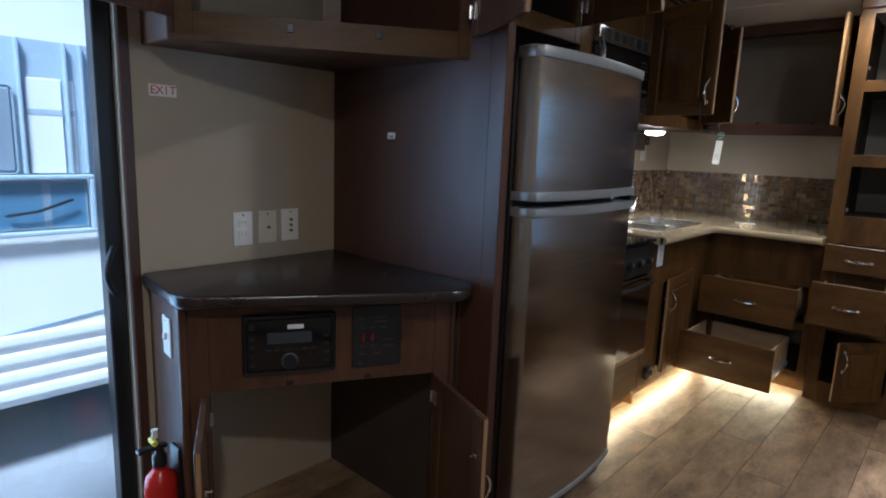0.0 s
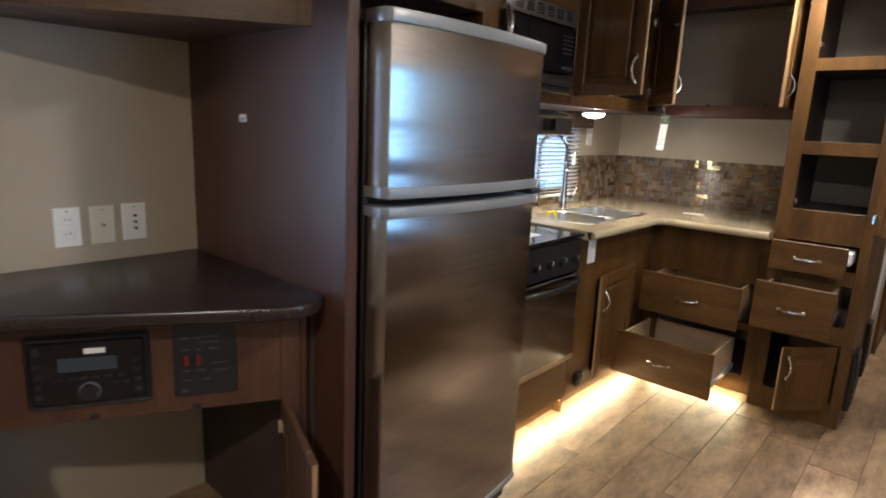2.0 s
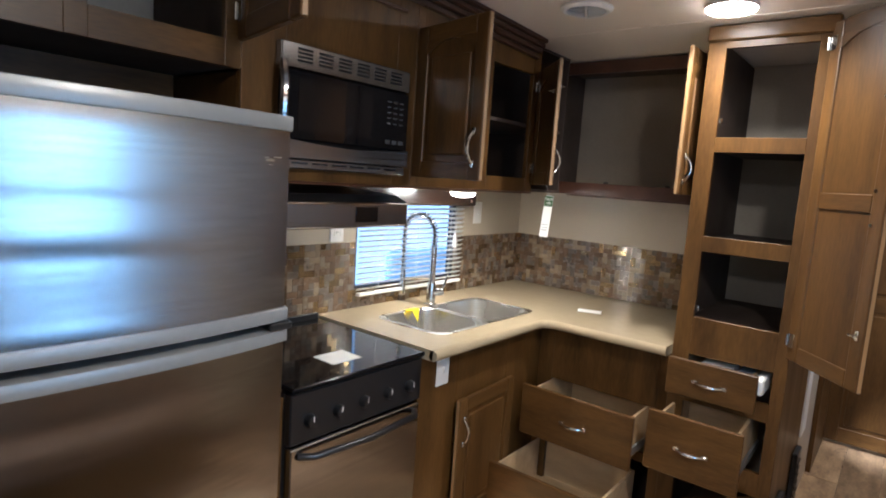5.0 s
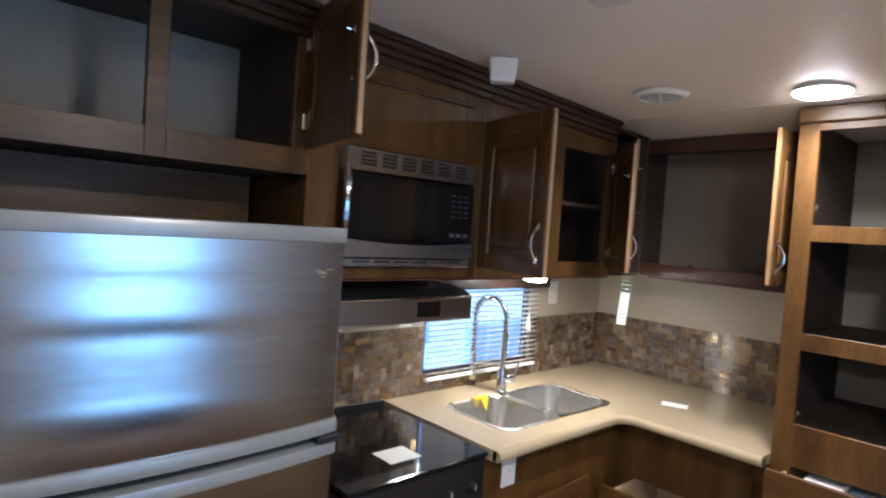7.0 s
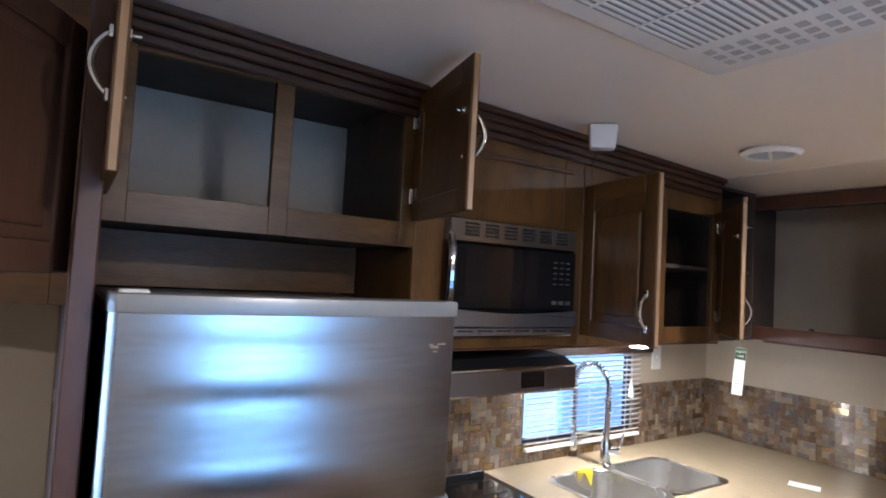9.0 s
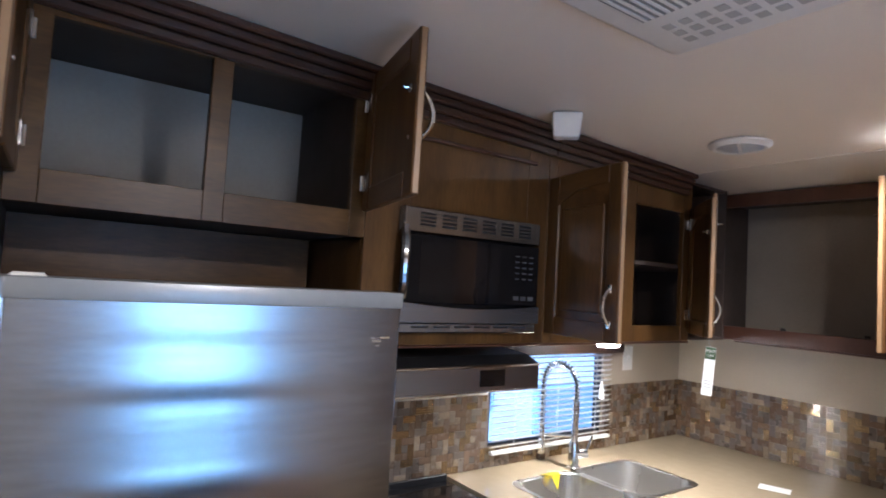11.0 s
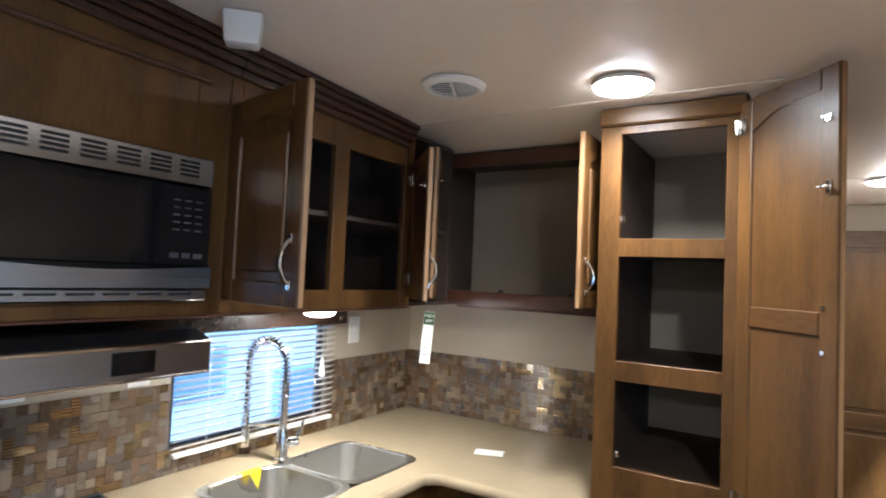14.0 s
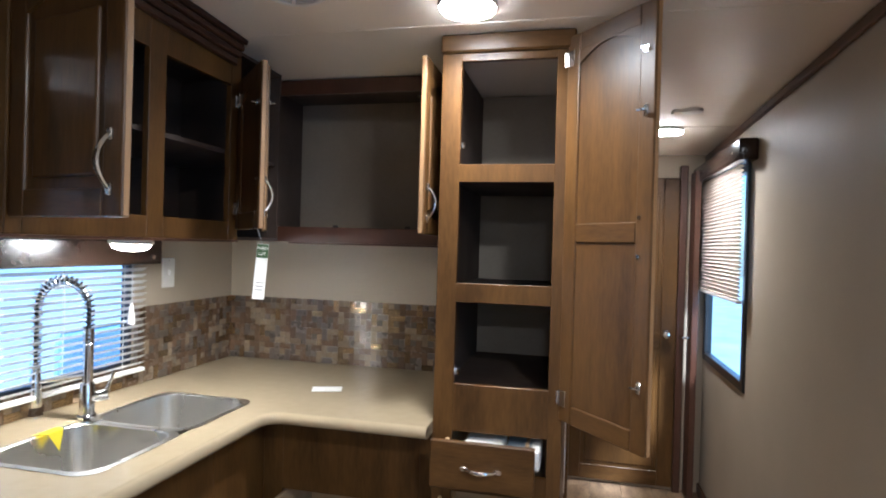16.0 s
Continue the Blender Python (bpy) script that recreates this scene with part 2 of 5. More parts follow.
def prism(pts, z0, z1, bevel=0.0, bm=None, seg=2):
    """A slab with the outline pts, from z0 to z1."""
    b = bmesh.new()
    f = b.faces.new([b.verts.new((x, y, z0)) for x, y in pts])
    up = bmesh.ops.extrude_face_region(b, geom=[f])["geom"]
    bmesh.ops.translate(b, vec=(0, 0, z1 - z0), verts=[v for v in up if isinstance(v, bmesh.types.BMVert)])
    bmesh.ops.recalc_face_normals(b, faces=b.faces)
    if bevel:
        bmesh.ops.bevel(b, geom=b.edges[:], offset=bevel, segments=seg, affect="EDGES", profile=0.5)
    return put(bm, b) if bm is not None else b


def cyl(a, b_, r, r2=None, seg=20, bm=None, bevel=0.0):
    a, b_ = Vector(a), Vector(b_)
    d = b_ - a
    b = bmesh.new()
    bmesh.ops.create_cone(b, cap_ends=True, segments=seg, radius1=r, radius2=r if r2 is None else r2, depth=d.length)
    if bevel:
        bmesh.ops.bevel(b, geom=[e for e in b.edges if any(len(f.verts) > 4 for f in e.link_faces)], offset=bevel, segments=2, affect="EDGES")
    b.transform(Matrix.Translation((a + b_) / 2) @ d.to_track_quat("Z", "Y").to_matrix().to_4x4())
    return put(bm, b) if bm is not None else b


def tube(pts, r, seg=8, bm=None):
    """A round bar along pts; r may be a list of radii."""
    b = bmesh.new()
    pts = [Vector(p) for p in pts]
    rings = []
    for i, p in enumerate(pts):
        d = (pts[min(i + 1, len(pts) - 1)] - pts[max(i - 1, 0)]).normalized()
        side = d.orthogonal().normalized() if i == 0 else (side - side.dot(d) * d).normalized()
        up = d.cross(side)
        rr = r[i] if isinstance(r, (list, tuple)) else r
        rings.append([b.verts.new(p + rr * (math.cos(2 * math.pi * k / seg) * side + math.sin(2 * math.pi * k / seg) * up)) for k in range(seg)])
    for u, v in zip(rings, rings[1:]):
        for k in range(seg):
            b.faces.new((u[k], u[(k + 1) % seg], v[(k + 1) % seg], v[k]))
    b.faces.new(rings[0][::-1])
    b.faces.new(rings[-1])
    return put(bm, b) if bm is not None else b


def lathe(profile, at=(0, 0, 0), seg=24, bm=None):
    """A turned shape from (radius, height) pairs."""
    b = bmesh.new()
    rings = [[b.verts.new((at[0] + r * math.cos(2 * math.pi * k / seg), at[1] + r * math.sin(2 * math.pi * k / seg), at[2] + z)) for k in range(seg)] for r, z in profile]
    for u, v in zip(rings, rings[1:]):
        for k in range(seg):
            b.faces.new((u[k], u[(k + 1) % seg], v[(k + 1) % seg], v[k]))
    b.faces.new(rings[0][::-1])
    b.faces.new(rings[-1])
    return put(bm, b) if bm is not None else b


def words(text, size, m, material, parent, name="lettering"):
    cu = bpy.data.curves.new("text", "FONT")
    cu.body, cu.size, cu.align_x, cu.align_y, cu.extrude = text, size, "CENTER", "CENTER", 0.0004
    tmp = new("text", cu)
    me = bpy.data.meshes.new_from_object(tmp)
    bpy.data.objects.remove(tmp)
    bpy.data.curves.remove(cu)
    me.materials.clear()
    me.materials.append(material)
    ob = new(name, me)
    ob.parent = parent
    ob.matrix_parent_inverse = WORLDLY.get(parent, Matrix())
    ob.matrix_basis = m
    return ob


def structure(name, bm, material, label="", smooth=False):
    ob = part(name, bm, material, None, label, smooth=smooth)
    return tagged(ob, kind="structure")

# ---- the shell of the trailer ----
WX, TX, NY, EX, CZ = -1.505, -1.62, 3.99, 0.87, 2.14   # window wall, television wall, north wall, east wall, ceiling
SY, HY = -1.9, 6.0                                     # south end, end of the hall


def slope(bm):
    """Lifts a piece built under z=0 to the ceiling."""
    for v in bm.verts:
        v.co.z += cz(v.co.y)
    return bm


def wall_x(name, x0, x1, y0, y1, holes, material, label):
    """A wall between x0 and x1 that runs along y, with holes (y0, y1, z0, z1) side by side."""
    bm = bmesh.new()
    y = y0
    for a, b, c, d in sorted(holes):
        bx(x0, x1, y, a, 0, 2.4, bm=bm)
        if c > 0.001:
            bx(x0, x1, a, b, 0, c, bm=bm)
        bx(x0, x1, a, b, d, 2.4, bm=bm)
        y = b
    bx(x0, x1, y, y1, 0, 2.4, bm=bm)
    return structure(name, bm, material, label)


WIN1 = (2.66, 3.37, 0.985, 1.41)        # window over the sink
DOOR = (-0.45, 0.25, 0.03, 1.95)      # entry door
WIN2 = (4.42, 5.30, 0.83, 1.90)       # hall window
WIN3 = (1.22, 1.98, 0.62, 1.68)       # window across from the refrigerator
wall_x("wall_west", TX - 0.12, TX, SY, 1.05, [DOOR], WALLM, "beige textured vinyl wall beside the entry door")
wall_x("wall_kitchen", WX - 0.05, WX, 1.05, NY, [WIN1], WALLM, "beige vinyl wall behind the sink")
structure("wall_north", bx(TX - 0.12, 0.06, NY, NY + 0.06, 0, 2.12), WALLM, "beige vinyl wall above the mosaic backsplash")
wall_x("wall_east", EX, EX + 0.04, SY, HY + 0.1, [WIN3, WIN2], WALLM, "beige vinyl wall with dark-framed windows")
structure("wall_south", bx(TX - 0.12, EX + 0.1, SY - 0.1, SY, 0, 2.4), WALLM)
structure("wall_hall_end", bx(-0.2, EX, HY, HY + 0.1, 0, 2.1), WALLM)
structure("wall_hall_side", bx(0.0, 0.06, NY + 0.06, HY, 0, 2.12), WALLM)
bm = bx(TX - 0.12, EX + 0.1, SY - 0.1, HY + 0.1, 0, 0.06)
for y in (3.235, 4.60):
    bx(TX, EX, y - 0.011, y + 0.011, -0.003, -0.0005, bm=bm)
for v in bm.verts:
    v.co.z += cz(v.co.y)
tagged(structure("ceiling", bm, CEILM, "cream ceiling panels with narrow seam battens"))
structure("trim", slope(bx(EX - 0.02, EX - 0.001, SY, HY, -0.04, -0.004, 0.004)), DARKWOOD, "dark wooden trim under the ceiling")
FLOOR = structure("floor", bx(TX - 0.12, EX + 0.1, SY - 0.1, HY + 0.1, -0.05, -0.006), GROUT, "brown wood-look vinyl plank floor")
structure("baseboard", bx(EX - 0.014, EX - 0.001, SY, HY, 0, 0.06, 0.003), DARKWOOD)

# ---- wooden parts shared by all cabinets ----


def pull(parent, m, length=0.10, name="handle"):
    """An arched metal bar pull, along local z, standing out along local -y."""
    n = 12
    pts = [(0, -0.003 - 0.026 * math.sin(math.pi * i / n) ** 0.8, (i / n - 0.5) * length) for i in range(n + 1)]
    bm = tube(pts, [0.0045 + 0.0015 * math.cos(math.pi * (i / n - 0.5)) ** 2 for i in range(n + 1)], 8)
    for s in (-1, 1):
        bx(-0.007, 0.007, -0.008, 0.0, s * length / 2 - 0.011, s * length / 2 + 0.011, 0.002, bm=bm)
    return part(name, bm, CHROME, parent, "arched satin chrome bar pull", m=m, smooth=True)


def door_bm(w, h, t=0.02, stile=0.055, rails=(), arch=False):
    """A framed door from the hinge at x=0 to x=w (w may be negative), outer face at y=-t: its core, and the framing and fields on it."""
    s = 1 if w > 0 else -1
    a = abs(w)
    pieces = []

    def b(x0, x1, y0, y1, z0, z1, bev, to=None):
        return bx(s * x0, s * x1, y0, y1, z0, z1, bev, 2 if bev > 0.004 else 1, bm=to)
    core = b(0.004, a - 0.004, -t + 0.0095, -0.0075, 0.004, h - 0.004, 0)
    for x in (0.0, a - stile):
        pieces.append(("stile", b(x, x + stile, -t, 0, 0, h, 0.005), 0))
    zs = [0.0, *rails, h - stile]
    for z in zs:
        rail = b(stile, a - stile, -t + 0.0005, -0.0005, z, z + stile, 0.003)
        if arch and z == zs[-1]:
            n, w0, w1 = 24, stile - 0.002, a - stile + 0.002
            pts = [(w0, h - stile + 0.002)] + [(w0 + (w1 - w0) * i / n, h - stile - min(0.045, 0.11 * a) * (1 - math.sin(math.pi * i / n))) for i in range(n + 1)] + [(w1, h - stile + 0.002)]
            k = bmesh.new()
            f = k.faces.new([k.verts.new((s * x, -t + 0.001, zz)) for x, zz in pts])
            up = bmesh.ops.extrude_face_region(k, geom=[f])["geom"]
            bmesh.ops.translate(k, vec=(0, t - 0.002, 0), verts=[v for v in up if isinstance(v, bmesh.types.BMVert)])
            bmesh.ops.recalc_face_normals(k, faces=k.faces)
            put(rail, k)
        pieces.append(("rail", rail, 1))
    for lo, hi in zip(zs, zs[1:]):
        drop = 0.03 if arch and hi == zs[-1] else 0
        f = b(stile + 0.0005, a - stile - 0.0005, -t + 0.008, -0.006, lo + stile + 0.0005, hi - 0.0005, 0)
        b(stile + 0.022, a - stile - 0.022, -t + 0.002, -0.007, lo + stile + 0.022, hi - 0.022 - drop, 0.006, f)
        pieces.append(("panel", f, 0))
    return core, pieces


def swung(cab, hx, hy, z, w, h, rz, handle=None, rails=(), arch=False, label="", material=None):
    core, pieces = door_bm(w, h, rails=rails, arch=arch)
    d = part("door", core, material or WOOD, cab, label, m=pose(hx, hy, z, 0, 0, rz))
    for name, bm, cross in pieces:
        part(name, bm, WOODH if cross and not material else material or WOOD, d)
    s = 1 if w > 0 else -1
    part("edge", bx(s * (abs(w) + 0.0002), s * (abs(w) + 0.0012), -0.0155, -0.0045, 0.003, h - 0.003), LITEDGE, d, "paler door edge with the light in its colour")
    if handle is not None:
        pull(d, pose(s * (abs(w) - 0.028), -0.02, handle))
        for dz in (-0.05, 0.05):
            part("screw", cyl((s * (abs(w) - 0.028), -0.0005, handle + dz), (s * (abs(w) - 0.028), 0.0025, handle + dz), 0.0045, seg=10), CHROME, d, "bright screw head", smooth=True)
    for hz in (0.07, h - 0.07):
        bm = bx(s * 0.004, s * 0.036, -0.0005, 0.004, hz - 0.024, hz + 0.024, 0.001)
        cyl((s * 0.002, 0.006, hz - 0.02), (s * 0.002, 0.006, hz + 0.02), 0.004, seg=8, bm=bm)
        part("hinge", bm, CHROME, d, "nickel hinge", smooth=True)
    bm = bx(s * (abs(w) - 0.04), s * (abs(w) - 0.022), -0.0005, 0.004, h - 0.13, h - 0.115, 0.001)
    cyl((s * (abs(w) - 0.031), 0.003, h - 0.1225), (s * (abs(w) - 0.031), 0.018, h - 0.1225), 0.003, seg=8, bm=bm)
    part("latch", bm, CHROME, d, "small metal catch")
    return d


def frame_x(x0, x1, ys, zs, y_end, z_end, stile=0.05):
    """A face frame in the plane x0..x1: openings are the gaps between the given pairs."""
    bm = bmesh.new()
    edges_y = [y_end[0]] + [v for p in ys for v in p] + [y_end[1]]
    for a, b in zip(edges_y[::2], edges_y[1::2]):
        if b - a > 0.001:
            bx(x0, x1, a, b, z_end[0], z_end[1], 0.0015, bm=bm)
    for a, b in ys:
        edges_z = [z_end[0]] + [v for p in zs for v in p] + [z_end[1]]
        for c, d in zip(edges_z[::2], edges_z[1::2]):
            if d - c > 0.001:
                bx(x0 + 0.0005, x1 - 0.0005, a, b, c, d, 0.001, bm=bm)
    return bm


def shell(parent, x0, x1, y0, y1, z0, z1, open_side, t=0.012):
    """The lining panels of a cabinet, open on one side: '+x' or '-y'."""
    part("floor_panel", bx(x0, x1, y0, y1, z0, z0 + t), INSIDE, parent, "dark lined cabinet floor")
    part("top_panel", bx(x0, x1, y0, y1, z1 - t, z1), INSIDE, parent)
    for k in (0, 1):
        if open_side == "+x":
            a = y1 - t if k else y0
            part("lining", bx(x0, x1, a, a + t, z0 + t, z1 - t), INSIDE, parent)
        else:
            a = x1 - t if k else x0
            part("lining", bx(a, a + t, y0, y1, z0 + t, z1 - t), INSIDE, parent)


def crown_x(x, y0, y1, bm=None):
    """Stepped crown moulding along y, standing out from x."""
    bm = bm or bmesh.new()
    for i, (d, z0, z1) in enumerate(((0.014, 0.085, 0.062), (0.026, 0.062, 0.04), (0.038, 0.04, 0.02), (0.05, 0.02, 0.001))):
        bx(x - 0.01, x + d, y0, y1, -z0, -z1, 0.004, bm=bm)
    return slope(bm)


# ---- refrigerator alcove ----
PX = -1.03   # face of the overhead cabinets
alcove = thing("refrigerator_surround", "tall dark-stained wooden surround enclosing the refrigerator", "cabinet", (-1.2, 1.04, 0))
part("side_panel", bx(TX + 0.002, -0.86, 1.014, 1.048, 0.0, 2.2), DARKWOOD, alcove, "dark espresso side panel")
part("stile", bx(-0.86, -0.80, 1.012, 1.05, 0.0, 2.2, 0.003), DARKWOOD, alcove)
part("side_panel", bx(TX + 0.12, -0.97, 1.79, 1.808, 0.0, 1.46), DARKWOOD, alcove, "dark espresso side panel")
upper = thing("overhead_cabinet", "stained maple overhead cabinet above the refrigerator, both doors open", "cabinet", (-1.3, 1.4, 1.75))
shell(upper, TX + 0.12, PX - 0.021, 1.05, 1.80, 1.752, 2.175, "+x")
part("back", bx(TX + 0.122, TX + 0.13, 1.062, 1.788, 1.765, 2.16), LINER, upper, "grey vinyl back panel")
part("face_frame", frame_x(PX - 0.02, PX, [(1.105, 1.40), (1.445, 1.755)], [(1.815, 2.112)], (1.05, 1.80), (1.748, 2.18)), WOODH, upper)
part("crown", crown_x(PX, 1.05, 1.80), SHADEDCROWN, upper, "stepped dark crown moulding with its shade in the colour")
swung(upper, PX + 0.004, 1.07, 1.80, 0.36, 0.345, -1.5, 0.17)
swung(upper, PX + 0.004, 1.785, 1.815, -0.37, 0.345, 180 - 12.5, 0.17)
for y in (1.41, 1.435):
    bm = bx(PX - 0.03, PX - 0.0205, y - 0.008, y + 0.008, 1.95, 1.98, 0.002)
    part("catch", bm, BLACKP, upper, "small dark door catch")
part("recess_panel", bx(-1.378, -1.36, 1.052, 1.788, 1.605, 1.748), WOODH, alcove, "brown wooden panel above the refrigerator")
part("recess_back", bx(TX + 0.122, TX + 0.14, 1.05, 1.79, 0.0, 1.75), DARKWOOD, alcove, "dark wooden recess back")

# ---- refrigerator ----
FX, F0, F1 = -0.735, 1.068, 1.745


def fridge_door(z0, z1):
    """A door with a softly bowed front."""
    n = 16
    pts = [(FX - 0.062, F0), (FX - 0.004, F0)]
    for i in range(n + 1):
        u = i / n
        pts.append((FX + 0.012 + 0.028 * math.sin(math.pi * u) ** 0.8, F0 + 0.012 + (F1 - F0 - 0.024) * u))
    pts += [(FX - 0.004, F1), (FX - 0.062, F1)]
    return prism(pts[::-1], z0, z1)


def fridge_trim(z0, z1, out=0.004):
    n = 16
    pts = [(FX - 0.066, F0 - 0.002), (FX - 0.002, F0 - 0.002)]
    for i in range(n + 1):
        u = i / n
        pts.append((FX + 0.012 + out + 0.028 * math.sin(math.pi * u) ** 0.8, F0 + 0.008 + (F1 - F0 - 0.016) * u))
    pts += [(FX - 0.002, F1 + 0.002), (FX - 0.066, F1 + 0.002)]
    return prism(pts[::-1], z0, z1, 0.003)


fridge = thing("refrigerator", "brushed stainless steel two-door top-freezer refrigerator with grey trim", "refrigerator", (-1.1, 1.4, 0.0))
part("body", bx(-1.44, FX - 0.068, F0 + 0.005, F1 - 0.005, 0.05, 1.60, 0.008), BLACKP, fridge, "black painted case")
dz = part("freezer_door", fridge_door(1.195, 1.585), STEEL, fridge, "brushed stainless freezer door", smooth=True)
dl = part("lower_door", fridge_door(0.12, 1.135), STEEL, fridge, "brushed stainless lower door", smooth=True)
part("top_trim", fridge_trim(1.585, 1.617, 0.006), TRIMGREY, dz, "light grey top trim", smooth=True)
part("grip", fridge_trim(1.167, 1.195, 0.010), TRIMGREY, dz, "grey moulded grip", smooth=True)
part("grip", fridge_trim(1.118, 1.146, 0.010), TRIMGREY, dl, "grey moulded grip", smooth=True)
part("bottom_trim", fridge_trim(0.10, 0.122, 0.004), TRIMGREY, dl, "grey bottom trim", smooth=True)
part("hinge", bx(FX - 0.04, FX + 0.035, F1 - 0.06, F1 - 0.004, 1.149, 1.166, 0.003), BLACKP, fridge, "black centre hinge")
part("toe_grille", bx(FX - 0.06, FX - 0.02, F0 + 0.02, F1 - 0.02, 0.012, 0.095, 0.004), BLACKP, fridge, "black toe grille")
for y in (F0 + 0.05, F1 - 0.05):
    part("foot", cyl((-0.8, y, 0.0), (-0.8, y, 0.05), 0.018), BLACKP, fridge)
    part("foot", cyl((-1.35, y, 0.0), (-1.35, y, 0.05), 0.018), BLACKP, fridge)
bm = bmesh.new()
for i, (a, c, z, hh) in enumerate(((0.0, 0.02, 0.008, 0.004), (0.012, 0.034, 0.002, 0.006), (0.03, 0.052, 0.010, 0.003), (0.02, 0.03, -0.006, 0.003))):
    bx(FX + 0.0195, FX + 0.0235, 1.655 + a, 1.655 + c, 1.515 + z, 1.515 + z + hh, 0.0008, bm=bm)
part("badge", bm, CHROME, dz, "small raised chrome badge")
part("top_hinge", bx(-0.80, -0.745, F0 + 0.012, F0 + 0.06, 1.6005, 1.622, 0.004), WHITEP, fridge, "white top hinge cap")

# ---- television corner ----
A, B = Vector((-1.315, 0.268)), Vector((-0.926, 0.981))   # ends of the slanted front
u = (B - A).normalized()
nrm = Vector((u.y, -u.x))
ang = math.degrees(math.atan2(u.y, u.x))
L = (B - A).length
tv = thing("corner_cabinet", "dark wooden corner cabinet with slanted front and both doors open", "cabinet", (-1.3, 0.7, 0))
part("top", prism([(-1.615, 0.283), (-1.315, 0.247), (-1.285, 0.248), (-1.262, 0.258), (-1.245, 0.278), (-0.872, 0.838), (-0.85, 0.875), (-0.842, 0.91), (-0.846, 0.945), (-0.862, 0.975), (-0.885, 1.008), (-1.615, 1.010)],
                  0.862, 0.90, 0.010, seg=3), TVTOP, tv, "dark espresso laminate top with eased edge", smooth=True)


def slant(x0, x1, y0, y1, z0, z1, bev=0.0, bm=None):
    """A box in the frame of the slanted front: x along it from A, y out of it is negative."""
    return bx(x0, x1, y0, y1, z0, z1, bev, bm=bm, m=pose(A.x, A.y, 0, 0, 0, ang))


part("end_panel", prism([(-1.615, 0.303), (A.x - 0.006, A.y + 0.002), (A.x - 0.006, A.y + 0.018), (-1.615, 0.319)], 0.0, 0.86), COOLMAPLE, tv, "stained wooden end panel")
bm = slant(0, 0.074, 0, 0.02, 0, 0.86, 0.002)
slant(L - 0.07, L, 0, 0.02, 0, 0.86, 0.002, bm)
slant(0.074, L - 0.07, 0.0005, 0.0195, 0.60, 0.86, 0, bm)
slant(0.074, L - 0.07, 0.0005, 0.0195, 0.0, 0.05, 0, bm)
part("face_frame", bm, COOLMAPLE, tv)
part("post", cyl((A.x + 0.002, A.y + 0.008, 0.0), (A.x + 0.002, A.y + 0.008, 0.86), 0.014, seg=12), COOLMAPLE, tv, smooth=True)
part("scribe_strip", slant(L - 0.018, L - 0.004, -0.005, -0.0005, 0.0, 0.86, 0.002), DARKWOOD, tv, "narrow dark scribe moulding")
swung(tv, A.x + u.x * 0.07 + nrm.x * 0.004, A.y + u.y * 0.07 + nrm.y * 0.004, 0.03, 0.32, 0.565, -28, 0.24, material=COOLMAPLE)
swung(tv, B.x - u.x * 0.07 + nrm.x * 0.004, B.y - u.y * 0.07 + nrm.y * 0.004, 0.03, -0.33, 0.565, 180 - 22, 0.34, material=COOLMAPLE)
part("inner_panel", bx(TX + 0.002, TX + 0.01, 0.32, 1.008, 0.0, 0.86), WALLM, tv, "beige vinyl inner back")
part("inner_side", bx(TX + 0.012, -0.93, 0.998, 1.011, 0.0, 0.86), INSIDE, tv, "dark inner side")
for s_ in (0.285, 0.52):
    part("catch", slant(s_, s_ + 0.022, -0.005, -0.0003, 0.604, 0.618, 0.002), BLACKP, tv, "small dark door catch")

# radio and monitor panel sit in the slanted front
MS = pose(A.x, A.y, 0, 0, 0, ang)
radio = thing("car_stereo", "black double-height media receiver with display set in the cabinet front", "stereo", (A.x + u.x * 0.3 + nrm.x * 0.01, A.y + u.y * 0.3 + nrm.y * 0.01, 0.64))
part("bezel", slant(0.163, 0.428, -0.012, -0.0005, 0.643, 0.828, 0.008), BLACKP, radio)
part("fascia", slant(0.174, 0.417, -0.018, -0.012, 0.657, 0.815, 0.004), BLACKG, radio, "glossy black fascia")
part("display", slant(0.232, 0.357, -0.0195, -0.018, 0.740, 0.774), SCREEN, radio, "dark blue-grey display")
part("sticker", slant(0.288, 0.334, -0.0202, -0.018, 0.783, 0.796), PAPER, radio, "white sticker")
for r0, r1, d0, mm, nm in ((0.026, 0.024, 0.0195, KEYINK, "ring"), (0.021, 0.019, 0.034, BLACKP, "knob")):
    bm = cyl((0.294, -0.018, 0.685), (0.294, -d0, 0.685), r0, r1, bevel=0.002)
    bm.transform(MS)
    part(nm, bm, mm, radio, "round black volume knob" if nm == "knob" else "thin grey knob ring", smooth=True)
bm = cyl((0.19, -0.018, 0.793), (0.19, -0.021, 0.793), 0.009)
bm.transform(MS)
part("power_button", bm, BLACKP, radio, "round power button", smooth=True)
for i in range(6):
    part("button", slant(0.224 + i * 0.026, 0.242 + i * 0.026, -0.0205, -0.018, 0.718, 0.725, 0.001), BLACKP, radio)
for i in range(4):
    part("button", slant(0.182, 0.197, -0.0205, -0.018, 0.675 + i * 0.026, 0.686 + i * 0.026, 0.001), BLACKP, radio)
    part("button", slant(0.392, 0.407, -0.0205, -0.018, 0.675 + i * 0.026, 0.686 + i * 0.026, 0.001), BLACKP, radio)
for x in (0.345, 0.367):
    part("button", slant(x, x + 0.015, -0.0205, -0.018, 0.700, 0.708, 0.001), BLACKP, radio)
mon = thing("monitor_panel", "black tank monitor panel with dark red rocker switches", "control panel", (A.x + u.x * 0.55 + nrm.x * 0.01, A.y + u.y * 0.55 + nrm.y * 0.01, 0.64))
